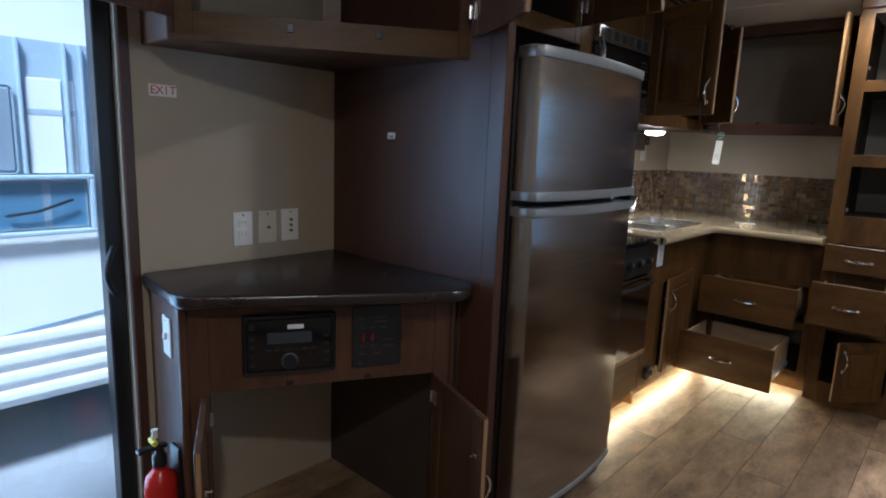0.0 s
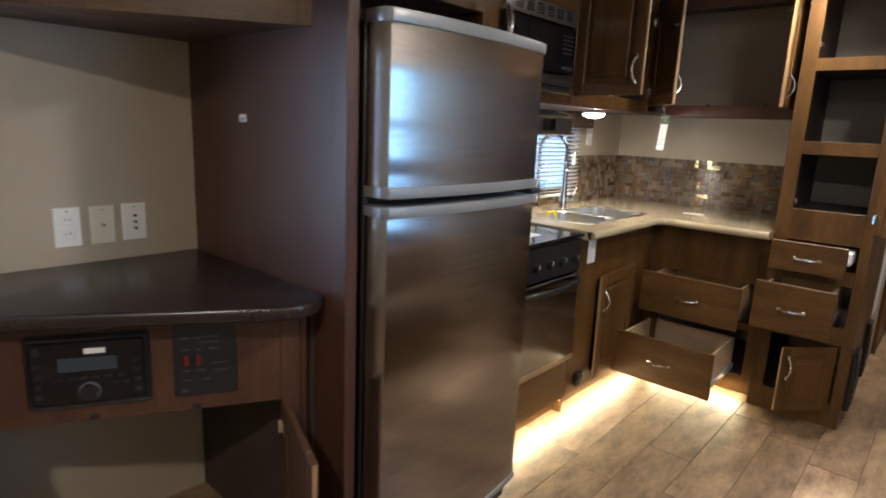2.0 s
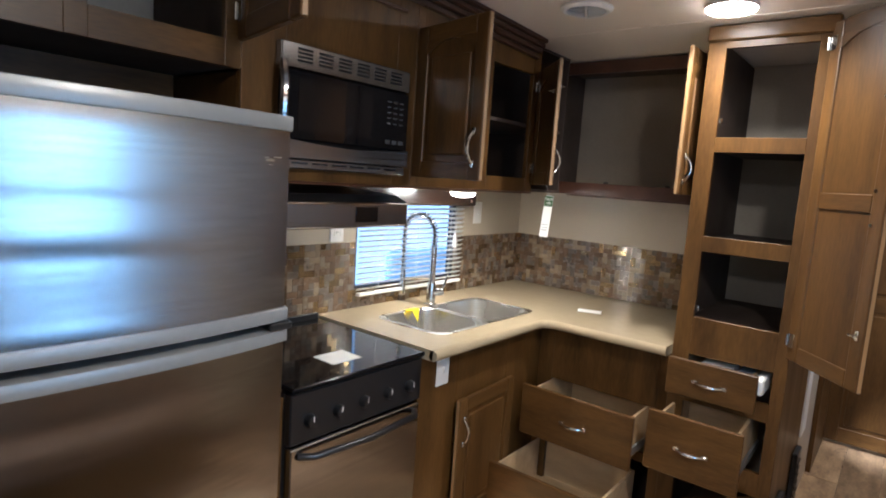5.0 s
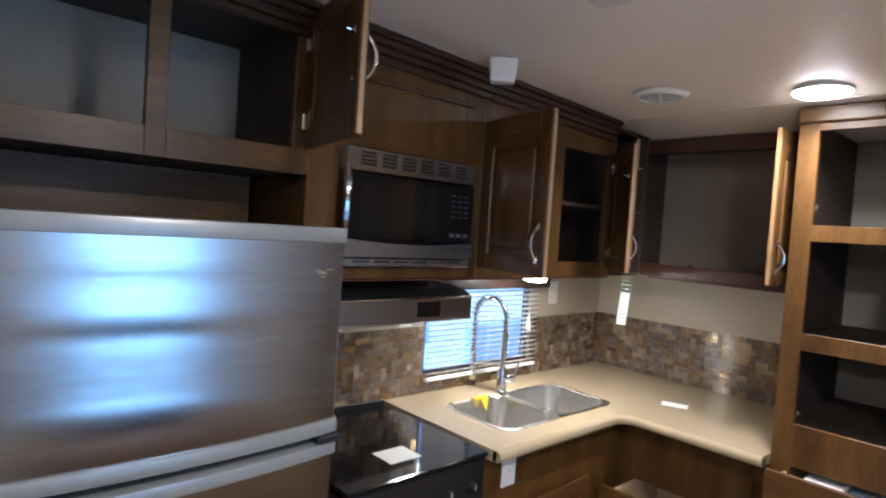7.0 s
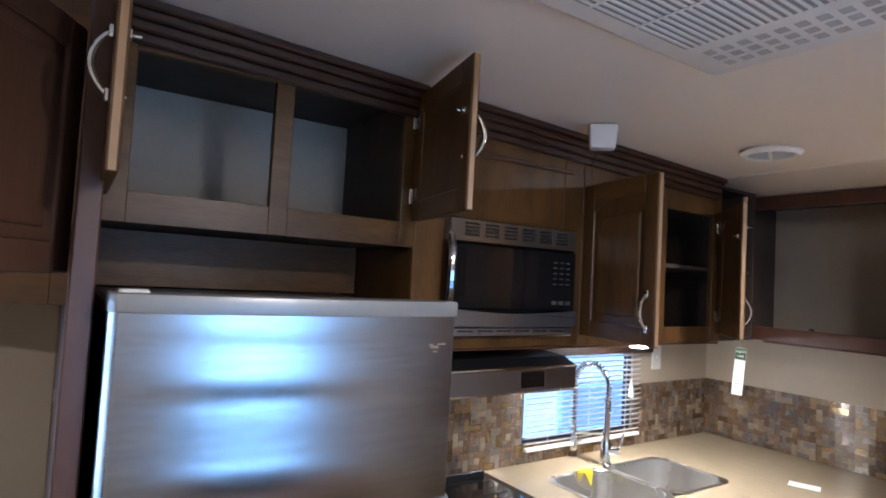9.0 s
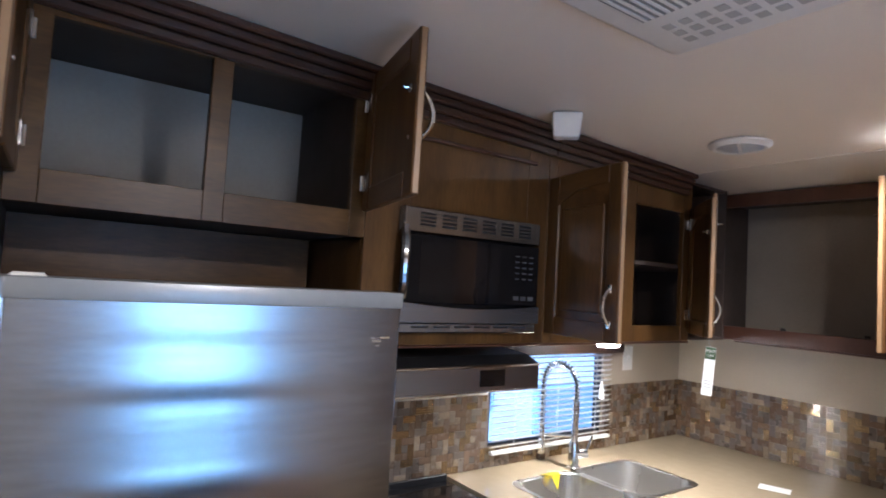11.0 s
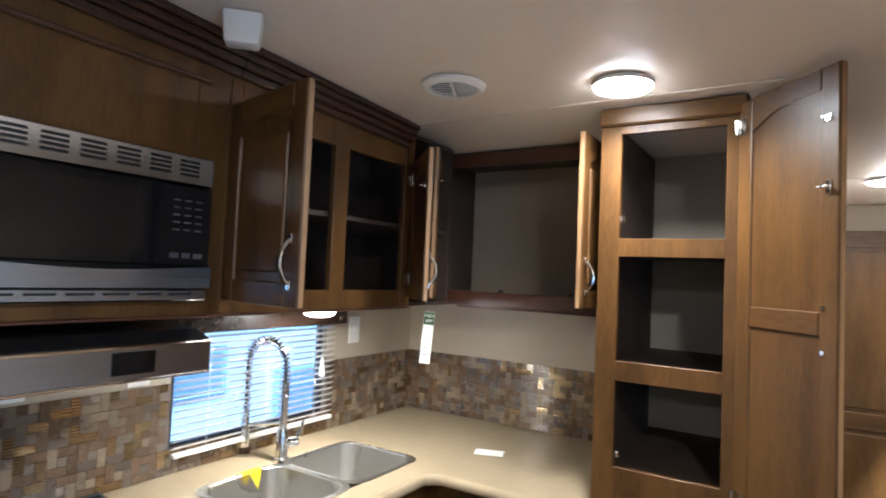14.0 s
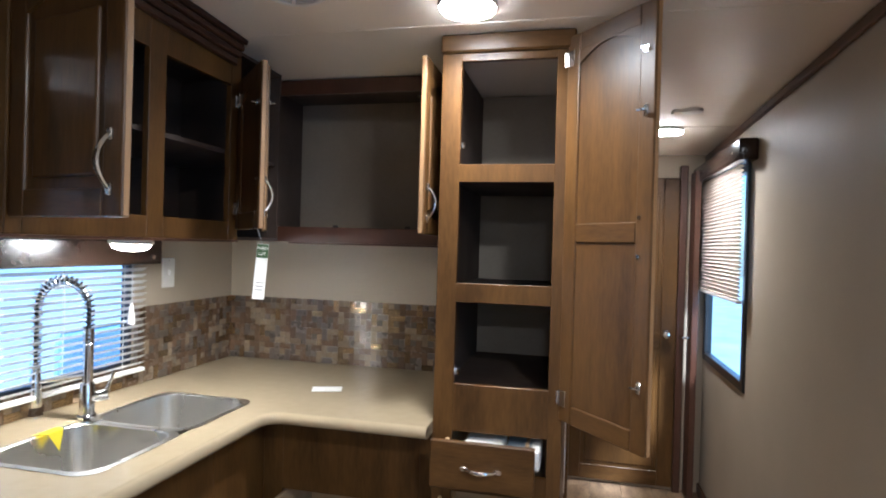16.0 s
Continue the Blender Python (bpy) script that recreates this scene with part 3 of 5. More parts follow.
part("plate", slant(0.480, 0.631, -0.006, -0.0005, 0.641, 0.835, 0.002), BLACKP, mon)
for x in (0.505, 0.534):
    part("switch", slant(x, x + 0.011, -0.011, -0.006, 0.725, 0.751, 0.002), DARKRED, mon, "dark red rocker switch")
for x, z, w, h in ((0.497, 0.795, 0.018, 0.006), (0.53, 0.797, 0.055, 0.004), (0.545, 0.783, 0.04, 0.003), (0.502, 0.765, 0.016, 0.003), (0.532, 0.765, 0.016, 0.003), (0.565, 0.765, 0.02, 0.003),
                   (0.502, 0.708, 0.016, 0.003), (0.535, 0.708, 0.02, 0.003), (0.57, 0.725, 0.04, 0.003), (0.575, 0.705, 0.03, 0.003), (0.502, 0.682, 0.02, 0.003), (0.545, 0.682, 0.02, 0.003), (0.497, 0.652, 0.012, 0.006)):
    part("marking", slant(x, x + w, -0.0068, -0.006, z, z + h), KEYINK, mon)

# overhead cabinet above the television shelf
A2, B2 = Vector((-1.43, 0.335)), Vector((-0.935, 1.026))
u2 = (B2 - A2).normalized()
n2 = Vector((u2.y, -u2.x))
a2 = math.degrees(math.atan2(u2.y, u2.x))
L2 = (B2 - A2).length
over = thing("overhead_corner_cabinet", "stained wooden overhead corner cabinet with open doors", "cabinet", (-1.4, 0.8, 1.58))
part("bottom", prism([(TX + 0.002, 0.32), (A2.x, 0.32), (B2.x - 0.02, 1.022), (TX + 0.002, 1.022)], 1.582, 1.597), COOLMAPLE, over)
part("end_panel", bx(TX + 0.002, A2.x, 0.318, 0.336, 1.58, 2.21, 0.003), COOLMAPLE, over)


def slant2(x0, x1, y0, y1, z0, z1, bev=0.0, bm=None):
    return bx(x0, x1, y0, y1, z0, z1, bev, bm=bm, m=pose(A2.x, A2.y, 0, 0, 0, a2))


bm = slant2(0, 0.05, 0, 0.02, 1.58, 2.21, 0.002)
slant2(L2 - 0.05, L2, 0, 0.02, 1.58, 2.21, 0.002, bm)
slant2(0.05, L2 - 0.05, 0.0005, 0.0195, 1.58, 1.66, 0.001, bm)
slant2(0.05, L2 - 0.05, 0.0005, 0.0195, 2.07, 2.21, 0.001, bm)
slant2(L2 / 2 - 0.025, L2 / 2 + 0.025, 0.0005, 0.0195, 1.66, 2.07, 0, bm)
part("face_frame", bm, WOODH, over)
part("back", bx(TX + 0.004, TX + 0.012, 0.34, 1.02, 1.6, 2.2), LINER, over, "grey vinyl back panel")
swung(over, A2.x + n2.x * 0.004, A2.y + n2.y * 0.004, 1.64, 0.37, 0.45, -75, 0.09, material=COOLMAPLE)
swung(over, B2.x - u2.x * 0.02 + n2.x * 0.024, B2.y - u2.y * 0.02 + n2.y * 0.024, 1.64, -0.37, 0.45, 180 - 30, 0.09, material=COOLMAPLE)
for s in (0.3, 0.55):
    part("catch", slant2(s, s + 0.02, -0.006, -0.0003, 1.62, 1.645, 0.002), BLACKP, over, "small dark door catch")

# ---- microwave cabinet and west overhead cabinets ----
MX = -1.03
west = thing("microwave_cabinet", "stained maple overhead cabinet built round the microwave", "cabinet", (-1.25, 2.2, 1.46))
bm = frame_x(MX - 0.02, MX, [(1.935, 2.37)], [(1.515, 1.84)], (1.801, 2.46), (1.47, 2.165))
part("face_frame", bm, WOOD, west)
part("side_panel", bx(WX + 0.002, MX - 0.021, 1.801, 1.819, 1.47, 1.745), WOOD, west)
part("bottom", bx(WX + 0.002, MX - 0.021, 1.82, 2.46, 1.47, 1.485), WOODH, west)
part("trim_strip", bx(MX + 0.0005, MX + 0.01, 1.95, 2.40, 2.035, 2.047, 0.003), DARKWOOD, west, "dark moulding strip")
part("crown", crown_x(MX, 1.801, 2.48), SHADEDCROWN, west, "stepped dark crown moulding with its shade in the colour")

wcab = thing("wall_cabinet", "stained maple wall cabinet with raised-panel door swung open", "cabinet", (-1.25, 2.8, 1.46))
part("face_frame", frame_x(MX - 0.02, MX, [(2.50, 2.86), (2.925, 3.235)], [(1.53, 1.985)], (2.461, 3.29), (1.47, 2.13)), WOOD, wcab)
shell(wcab, WX + 0.012, MX - 0.021, 2.461, 3.60, 1.47, 2.125, "+x")
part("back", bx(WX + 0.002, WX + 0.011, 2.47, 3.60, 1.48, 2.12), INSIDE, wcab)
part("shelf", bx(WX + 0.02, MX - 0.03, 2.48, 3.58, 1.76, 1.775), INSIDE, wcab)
part("crown", crown_x(MX, 2.481, 3.25), SHADEDCROWN, wcab, "stepped dark crown moulding with its shade in the colour")
swung(wcab, MX + 0.004, 2.485, 1.505, 0.35, 0.50, -12, 0.10, arch=True)
swung(wcab, MX + 0.006, 3.265, 1.505, -0.30, 0.50, 180 - 45, 0.10, arch=True)
part("bottom_rail", bx(MX - 0.03, MX + 0.004, 1.80, 3.29, 1.462, 1.4695, 0.002), DARKWOOD, wcab, "dark bottom edge")

# ---- north overhead cabinet ----
NF = 3.65
ncab = thing("wall_cabinet", "stained maple wall cabinet on the north wall, its doors open", "cabinet", (-0.75, 3.8, 1.46))


def frame_y(y0, y1, xs, zs, x_end, z_end):
    bm = bmesh.new()
    e = [x_end[0]] + [v for p in xs for v in p] + [x_end[1]]
    for a, b in zip(e[::2], e[1::2]):
        if b - a > 0.001:
            bx(a, b, y0, y1, z_end[0], z_end[1], 0.0015, bm=bm)
    for a, b in xs:
        f = [z_end[0]] + [v for p in zs for v in p] + [z_end[1]]
        for c, d in zip(f[::2], f[1::2]):
            if d - c > 0.001:
                bx(a, b, y0 + 0.0005, y1 - 0.0005, c, d, 0.001, bm=bm)
    return bm


part("face_frame", frame_y(NF, NF + 0.02, [(-1.10, -0.42)], [(1.53, 2.06)], (-1.16, -0.36), (1.47, 2.118)), DARKWOOD, ncab)
shell(ncab, -1.16, -0.36, NF + 0.021, NY - 0.012, 1.47, 2.11, "-y")
part("back", bx(-1.148, -0.372, NY - 0.011, NY - 0.003, 1.483, 2.097), LINER2, ncab, "brown vinyl back panel")
part("bottom_rail", bx(-1.03, -0.36, NF - 0.004, NF + 0.03, 1.462, 1.4695, 0.002), DARKWOOD, ncab)
swung(ncab, -1.125, NF - 0.004, 1.505, 0.41, 0.56, -60, 0.10, arch=True)
swung(ncab, -0.385, NF - 0.004, 1.505, -0.38, 0.56, 90, 0.10, arch=True)
for x in (-0.85, -0.55):
    part("catch", bx(x, x + 0.02, NF + 0.021, NF + 0.03, 1.525, 1.54, 0.002), BLACKP, ncab, "small dark door catch")

# ---- pantry ----
P0, P1, PY = -0.325, 0.075, 3.30
pantry = thing("pantry_cabinet", "tall stained maple pantry with open shelves and long arched door ajar", "cabinet", (-0.12, 3.6, 0))
part("face_frame", frame_y(PY, PY + 0.02, [(-0.262, 0.032)], [(0.12, 0.41), (0.50, 0.70), (0.77, 0.89), (1.038, 1.295), (1.355, 1.672), (1.727, 2.05)], (P0, P1), (0.0, 2.10)), WOOD, pantry)
part("crown", bx(P0 - 0.004, P1 + 0.012, PY - 0.014, PY + 0.03, 2.075, 2.132, 0.006), WOODH, pantry, "plain stained crown moulding")
bm = bx(P0, P0 + 0.016, PY + 0.0205, NY - 0.003, 0, 2.108)
bx(P1 - 0.016, P1, PY + 0.0205, NY - 0.003, 0, 2.108, bm=bm)
part("side", bm, WOOD, pantry)
part("back", bx(P0 + 0.017, P1 - 0.017, NY - 0.012, NY - 0.003, 0.0, 2.108), LINER, pantry, "grey vinyl back panel")
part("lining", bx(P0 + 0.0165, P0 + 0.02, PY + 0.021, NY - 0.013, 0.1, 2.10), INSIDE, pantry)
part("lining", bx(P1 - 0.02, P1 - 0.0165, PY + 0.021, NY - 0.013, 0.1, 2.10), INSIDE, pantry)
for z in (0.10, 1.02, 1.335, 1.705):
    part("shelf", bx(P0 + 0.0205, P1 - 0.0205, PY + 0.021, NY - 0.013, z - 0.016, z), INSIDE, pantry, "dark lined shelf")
pdoor = swung(pantry, 0.062, PY - 0.004, 0.955, -0.345, 1.15, 180 - 50, None, rails=(0.535,), arch=True, label="long arched raised-panel door, plain maple")
for z in (0.50, 0.60):
    part("screw", cyl((-0.305, -0.0005, z), (-0.305, 0.004, z), 0.006, seg=10), CHROME, pdoor, "bright screw head", smooth=True)
for z in (0.17, 0.87):
    bm = bx(-0.325, -0.311, -0.0005, 0.005, z - 0.016, z + 0.016, 0.002)
    cyl((-0.318, 0.004, z), (-0.318, 0.022, z), 0.004, seg=8, bm=bm)
    cyl((-0.332, 0.018, z), (-0.304, 0.018, z), 0.0035, seg=8, bm=bm)
    part("catch_strike", bm, CHROME, pdoor, "nickel double catch strike", smooth=True)
for z in (1.78, 1.32, 1.06):
    part("catch", bx(-0.27, -0.252, PY + 0.0205, PY + 0.032, z, z + 0.02, 0.002), CHROME, pantry, "small metal catch")


def drawer(parent, x0, x1, z0, z1, out, face=PY, depth=0.42):
    """A drawer pulled out by that many metres towards -y, with a birch box behind its front."""
    y = face - out
    d = part("drawer", bx(x0, x1, y - 0.02, y, z0, z1, 0.003), WOODH, parent)
    t = 0.011
    b0, b1, zb, zt = x0 + 0.025, x1 - 0.025, z0 + 0.02, z1 - 0.025
    bm = bx(b0, b0 + t, y, y + depth, zb, zt, 0.001)
    bx(b1 - t, b1, y, y + depth, zb, zt, 0.001, bm=bm)
    bx(b0 + t, b1 - t, y + depth - t, y + depth, zb, zt, bm=bm)
    bx(b0 + t, b1 - t, y + 0.0005, y + t, zb, zt, bm=bm)
    bx(b0 + t, b1 - t, y + t, y + depth - t, zb, zb + 0.006, bm=bm)
    box = part("drawer_box", bm, DRAWERBOX, d, "pale birch drawer box")
    part("runner", bx(b1 + 0.0005, b1 + 0.009, y + 0.01, y + depth, zb + 0.02, zb + 0.05), TRIMGREY, d, "grey metal runner")
    part("runner", bx(b0 - 0.009, b0 - 0.0005, y + 0.01, y + depth, zb + 0.02, zb + 0.05), TRIMGREY, d, "grey metal runner")
    pull(d, pose((x0 + x1) / 2, y - 0.02, (z0 + z1) / 2 - 0.005, 0, 90, 0))
    return d


drawer(pantry, -0.305, 0.004, 0.752, 0.893, 0.09)
drawer(pantry, -0.325, 0.002, 0.477, 0.705, 0.19)
swung(pantry, 0.01, PY - 0.004, 0.09, -0.27, 0.32, 47, 0.22, label="small raised-panel door ajar")

# ---- kitchen base cabinets ----
CX, CY = -0.935, 3.335   # faces of the west and north base cabinets
base = thing("base_cabinet", "stained maple sink base cabinet with raised-panel door ajar", "cabinet", (-1.2, 2.8, 0))
part("face_frame", frame_x(CX - 0.02, CX, [(2.70, 3.05)], [(0.16, 0.64)], (2.47, CY + 0.02), (0.09, 0.874)), WOOD, base)
part("toe_kick", bx(CX - 0.08, CX - 0.065, 1.81, CY + 0.06, 0.0, 0.09), WOODH, base, "recessed toe kick")
part("side", bx(WX + 0.02, CX - 0.021, 2.47, 2.486, 0.0, 0.874), WOOD, base)
part("floor_panel", bx(WX + 0.02, CX - 0.021, 2.487, CY, 0.09, 0.105), INSIDE, base)
swung(base, CX + 0.004, 3.09, 0.14, -0.42, 0.53, 90 + 3, 0.40, label="raised-panel door slightly ajar")
nbase = thing("drawer_cabinet", "stained maple drawer base with two wide drawers pulled out", "cabinet", (-0.62, 3.6, 0))
part("face_frame", frame_y(CY, CY + 0.02, [(-0.86, -0.375)], [(0.12, 0.37), (0.41, 0.62)], (CX + 0.001, P0 - 0.001), (0.09, 0.874)), WOOD, nbase)
part("toe_kick", bx(CX - 0.06, P0 - 0.001, CY + 0.065, CY + 0.08, 0.0, 0.09), WOODH, nbase, "recessed toe kick")
part("floor_panel", bx(CX, P0 - 0.002, CY + 0.021, NY - 0.01, 0.09, 0.105), INSIDE, nbase)
drawer(nbase, -0.885, -0.385, 0.415, 0.635, 0.195, face=CY)
drawer(nbase, -0.925, -0.415, 0.10, 0.335, 0.385, face=CY)

# worktop: an L with a rounded inner corner and a hole for the sink
SX0, SX1, SY0, SY1 = -1.33, -0.965, 2.62, 3.33
top = thing("worktop", "speckled tan laminate L-shaped worktop", "worktop", (-1.2, 3.3, 0.876))


def rounded(x0, x1, y0, y1, r, n=6):
    pts = []
    for cx, cy, a0 in ((x1 - r, y1 - r, 0), (x0 + r, y1 - r, 90), (x0 + r, y0 + r, 180), (x1 - r, y0 + r, 270)):
        pts += [(cx + r * math.cos(radians(a0 + 90 * i / n)), cy + r * math.sin(radians(a0 + 90 * i / n))) for i in range(n + 1)]
    return pts


K = 0.07
outer = [(WX + 0.001, 2.458), (-0.868, 2.458)]
outer += [(-0.868 + K - K * math.cos(radians(9 * i)), 3.235 - K + K * math.sin(radians(9 * i))) for i in range(11)]
outer += [(P0 - 0.001, 3.235), (P0 - 0.001, NY - 0.001), (WX + 0.001, NY - 0.001)]
hole = rounded(SX0 + 0.008, SX1 - 0.008, SY0 + 0.008, SY1 - 0.008, 0.06)[::-1]
k = min(range(len(hole)), key=lambda i: (Vector(hole[i]) - Vector(outer[0])).length)
hole = hole[k:] + hole[:k]
part("slab", prism([outer[0]] + hole + [hole[0], outer[0]] + outer[1:], 0.876, 0.915), COUNTER, top)
edge = [(-0.868, 2.458)] + outer[2:13] + [(P0 - 0.001, 3.235)]
bm = tube([(x, y, 0.8955) for x, y in edge], 0.0195, 12)
part("bullnose", bm, COUNTER, top, "rounded front edge", smooth=True)

# ---- sink and tap ----
sink = thing("kitchen_sink", "double-bowl brushed stainless steel sink set in the worktop", "sink", (-1.15, 2.97, 0.70))
YM = 2.965


def bowl(y0, y1):
    """A round-cornered steel bowl, open at the top."""
    b = bmesh.new()
    rings = []
    for inset, z, r in ((0.0, 0.918, 0.07), (0.004, 0.914, 0.068), (0.008, 0.86, 0.065), (0.014, 0.78, 0.06), (0.03, 0.748, 0.05), (0.06, 0.742, 0.04)):
        rings.append([b.verts.new((x, y, z)) for x, y in rounded(SX0 + 0.014 + inset, SX1 - 0.014 - inset, y0 + inset, y1 - inset, r)])
    for a, c in zip(rings, rings[1:]):
        for i in range(len(a)):
            b.faces.new((a[i], a[(i + 1) % len(a)], c[(i + 1) % len(a)], c[i]))
    b.faces.new(rings[-1])
    return b


for y0, y1 in ((SY0 + 0.014, YM - 0.012), (YM + 0.012, SY1 - 0.014)):
    d = part("bowl", bowl(y0, y1), SINKM, sink, "deep rounded steel bowl", smooth=True)
    bm = lathe([(0.0405, 0.7425), (0.042, 0.744), (0.036, 0.7455), (0.02, 0.7435), (0.0, 0.7435)], ((SX0 + SX1) / 2, (y0 + y1) / 2, 0), 20)
    part("drain", bm, CHROME, d, "round strainer drain", smooth=True)
b = bmesh.new()
for y0, y1 in ((SY0 + 0.014, YM - 0.012), (YM + 0.012, SY1 - 0.014)):
    pts = rounded(SX0 + 0.014, SX1 - 0.014, y0, y1, 0.07)
    ptsO = rounded(SX0, SX1, SY0 if y0 < YM - 0.2 else YM, YM if y0 < YM - 0.2 else SY1, 0.055)
    inn, out = [[b.verts.new((x, y, z)) for x, y in p] for p, z in ((pts, 0.9182), (ptsO, 0.9165))]
    for i in range(len(inn)):
        b.faces.new((inn[i], inn[(i + 1) % len(inn)], out[(i + 1) % len(inn)], out[i]))
part("rim", b, SINKM, sink, "polished steel rim", smooth=True)

TX_, TY_ = -1.335, 2.99
tap = thing("kitchen_faucet", "tall chrome spring-neck kitchen faucet with pull-down spray", "faucet", (TX_, TY_, 0.916))
bm = lathe([(0.028, 0), (0.028, 0.008), (0.022, 0.012), (0.021, 0.10), (0.017, 0.11), (0.0, 0.11)], (TX_, TY_, 0.916), 20)
part("body", bm, CHROME, tap, smooth=True)
part("side_valve", cyl((TX_ + 0.0, TY_, 0.975), (TX_ + 0.045, TY_ + 0.035, 0.985), 0.017, bevel=0.003), CHROME, tap, smooth=True)
part("lever", tube([(TX_ + 0.035, TY_ + 0.028, 0.985), (TX_ + 0.045, TY_ + 0.04, 1.02), (TX_ + 0.05, TY_ + 0.05, 1.055)], 0.005), CHROME, tap, smooth=True)
part("riser", cyl((TX_, TY_, 1.02), (TX_, TY_, 1.19), 0.0145), CHROME, tap, smooth=True)
TA = radians(194)
dx, dy = math.cos(TA), math.sin(TA)
R = 0.079
arc = [(TX_, TY_, 1.14), (TX_, TY_, 1.22)]
arc += [(TX_ + dx * (R - R * math.cos(radians(a))), TY_ + dy * (R - R * math.cos(radians(a))), 1.25 + 1.05 * R * math.sin(radians(a))) for a in range(0, 181, 12)]
arc += [(TX_ + dx * 2 * R, TY_ + dy * 2 * R, z) for z in (1.20, 1.12, 1.05)]
part("hose", tube(arc, 0.006, 8), BLACKP, tap, "dark flexible hose", smooth=True)
# the spring: a helix round the hose
V = [Vector(p) for p in arc]
lens = [0.0]
for a, c in zip(V, V[1:]):
    lens.append(lens[-1] + (c - a).length)
pts = []
turns, N = 40, 40 * 8
for i in range(N + 1):
    s = lens[-1] * i / N
    j = max(k for k in range(len(lens) - 1) if lens[k] <= s + 1e-9)
    f = (s - lens[j]) / (lens[j + 1] - lens[j])
    p = V[j].lerp(V[j + 1], f)
    d = (V[j + 1] - V[j]).normalized()
    a = Vector((-dy, dx, 0))
    c = d.cross(a)
    th = 2 * math.pi * turns * i / N
    pts.append(p + 0.0145 * (math.cos(th) * a + math.sin(th) * c))
part("spring", tube(pts, 0.0031, 5), CHROME, tap, "coiled chrome spring", smooth=True)
ex, ey = TX_ + dx * 2 * R, TY_ + dy * 2 * R
part("spray_head", lathe([(0.011, 0.0), (0.019, 0.0), (0.020, 0.02), (0.017, 0.07), (0.013, 0.12), (0.0, 0.12)], (ex, ey, 0.945), 18), CHROME, tap, smooth=True)
part("holder_arm", tube([(TX_, TY_, 1.045), (ex, ey, 1.02)], 0.006), CHROME, tap, smooth=True)
part("deck_plate", lathe([(0.024, 0.0), (0.024, 0.005), (0.0, 0.006)], (ex + 0.0, ey + 0.0, 0.916), 18), CHROME, tap, smooth=True)

# ---- cooker, hood and microwave ----
SF = -0.905
stove = thing("gas_range", "black and stainless slim range with glass cooktop cover", "stove", (-1.2, 2.18, 0.0))
ya, yb = 1.90, 2.448
part("body", bx(WX + 0.03, SF - 0.03, ya, yb, 0.31, 0.885, 0.003), BLACKP, stove)
part("cooktop_cover", bx(WX + 0.035, SF + 0.01, ya - 0.002, yb + 0.002, 0.892, 0.908, 0.004), BLACKG, stove, "folded black glass cooktop cover")
part("cover_hinge", bx(WX + 0.02, WX + 0.034, ya, yb, 0.885, 0.93, 0.003), BLACKP, stove)
pan_ = part("control_panel", bx(SF - 0.03, SF, ya, yb, 0.735, 0.885, 0.004), BLACKP, stove, "black control panel")
for i in range(5):
    y = 1.965 + i * 0.105
    kb = part("knob", cyl((SF, y, 0.80), (SF + 0.022, y, 0.80), 0.020, 0.017, bevel=0.002), BLACKP, pan_, "round black burner knob", smooth=True)
    part("pointer", bx(SF + 0.0222, SF + 0.0232, y - 0.0012, y + 0.0012, 0.80, 0.817), PAPER, kb)
od = part("oven_door", bx(SF - 0.03, SF + 0.002, ya + 0.004, yb - 0.004, 0.335, 0.725, 0.004), STEEL, stove, "stainless oven door")
bm = tube([(SF + 0.002, ya + 0.03, 0.70), (SF + 0.035, ya + 0.06, 0.703), (SF + 0.045, (ya + yb) / 2, 0.695), (SF + 0.035, yb - 0.06, 0.703), (SF + 0.002, yb - 0.03, 0.70)], 0.011, 10)
part("handle", bm, BLACKP, od, "bowed black handle", smooth=True)
# Pale strip: the brightness along the oven's bottom edge is in its colour.
part("trim", bx(SF - 0.028, SF + 0.003, ya, yb, 0.31, 0.333, 0.002), LITEDGE, stove, "lower edge strip, coloured as if lit")
lower = thing("lower_cabinet", "stained wooden cabinet front below the range", "cabinet", (-1.2, 2.18, 0.0))
part("panel", bx(CX - 0.02, CX, 1.81, 2.468, 0.09, 0.305, 0.002), WOODH, lower)
part("panel", bx(CX - 0.02, CX, 1.81, 1.897, 0.305, 0.874, 0.002), WOOD, lower)
part("side", bx(WX + 0.03, CX - 0.021, 1.815, 2.46, 0.085, 0.30), INSIDE, lower)
card = thing("paper_card", "white paper card lying on the black cooktop cover", "card", (-1.03, 2.17, 0.908))
part("sheet", bx(-1.085, -0.985, 2.115, 2.235, 0.9085, 0.9095), PAPER, card)
det = thing("gas_detector", "small black gas detector low beside the range", "detector", (CX, 2.56, 0.13))
part("case", bx(CX + 0.0005, CX + 0.03, 2.53, 2.60, 0.13, 0.20, 0.01, 2), BLACKP, det, smooth=True)
part("grille", bx(CX + 0.0302, CX + 0.032, 2.545, 2.585, 0.15, 0.18, 0.001), BLACKG, det)


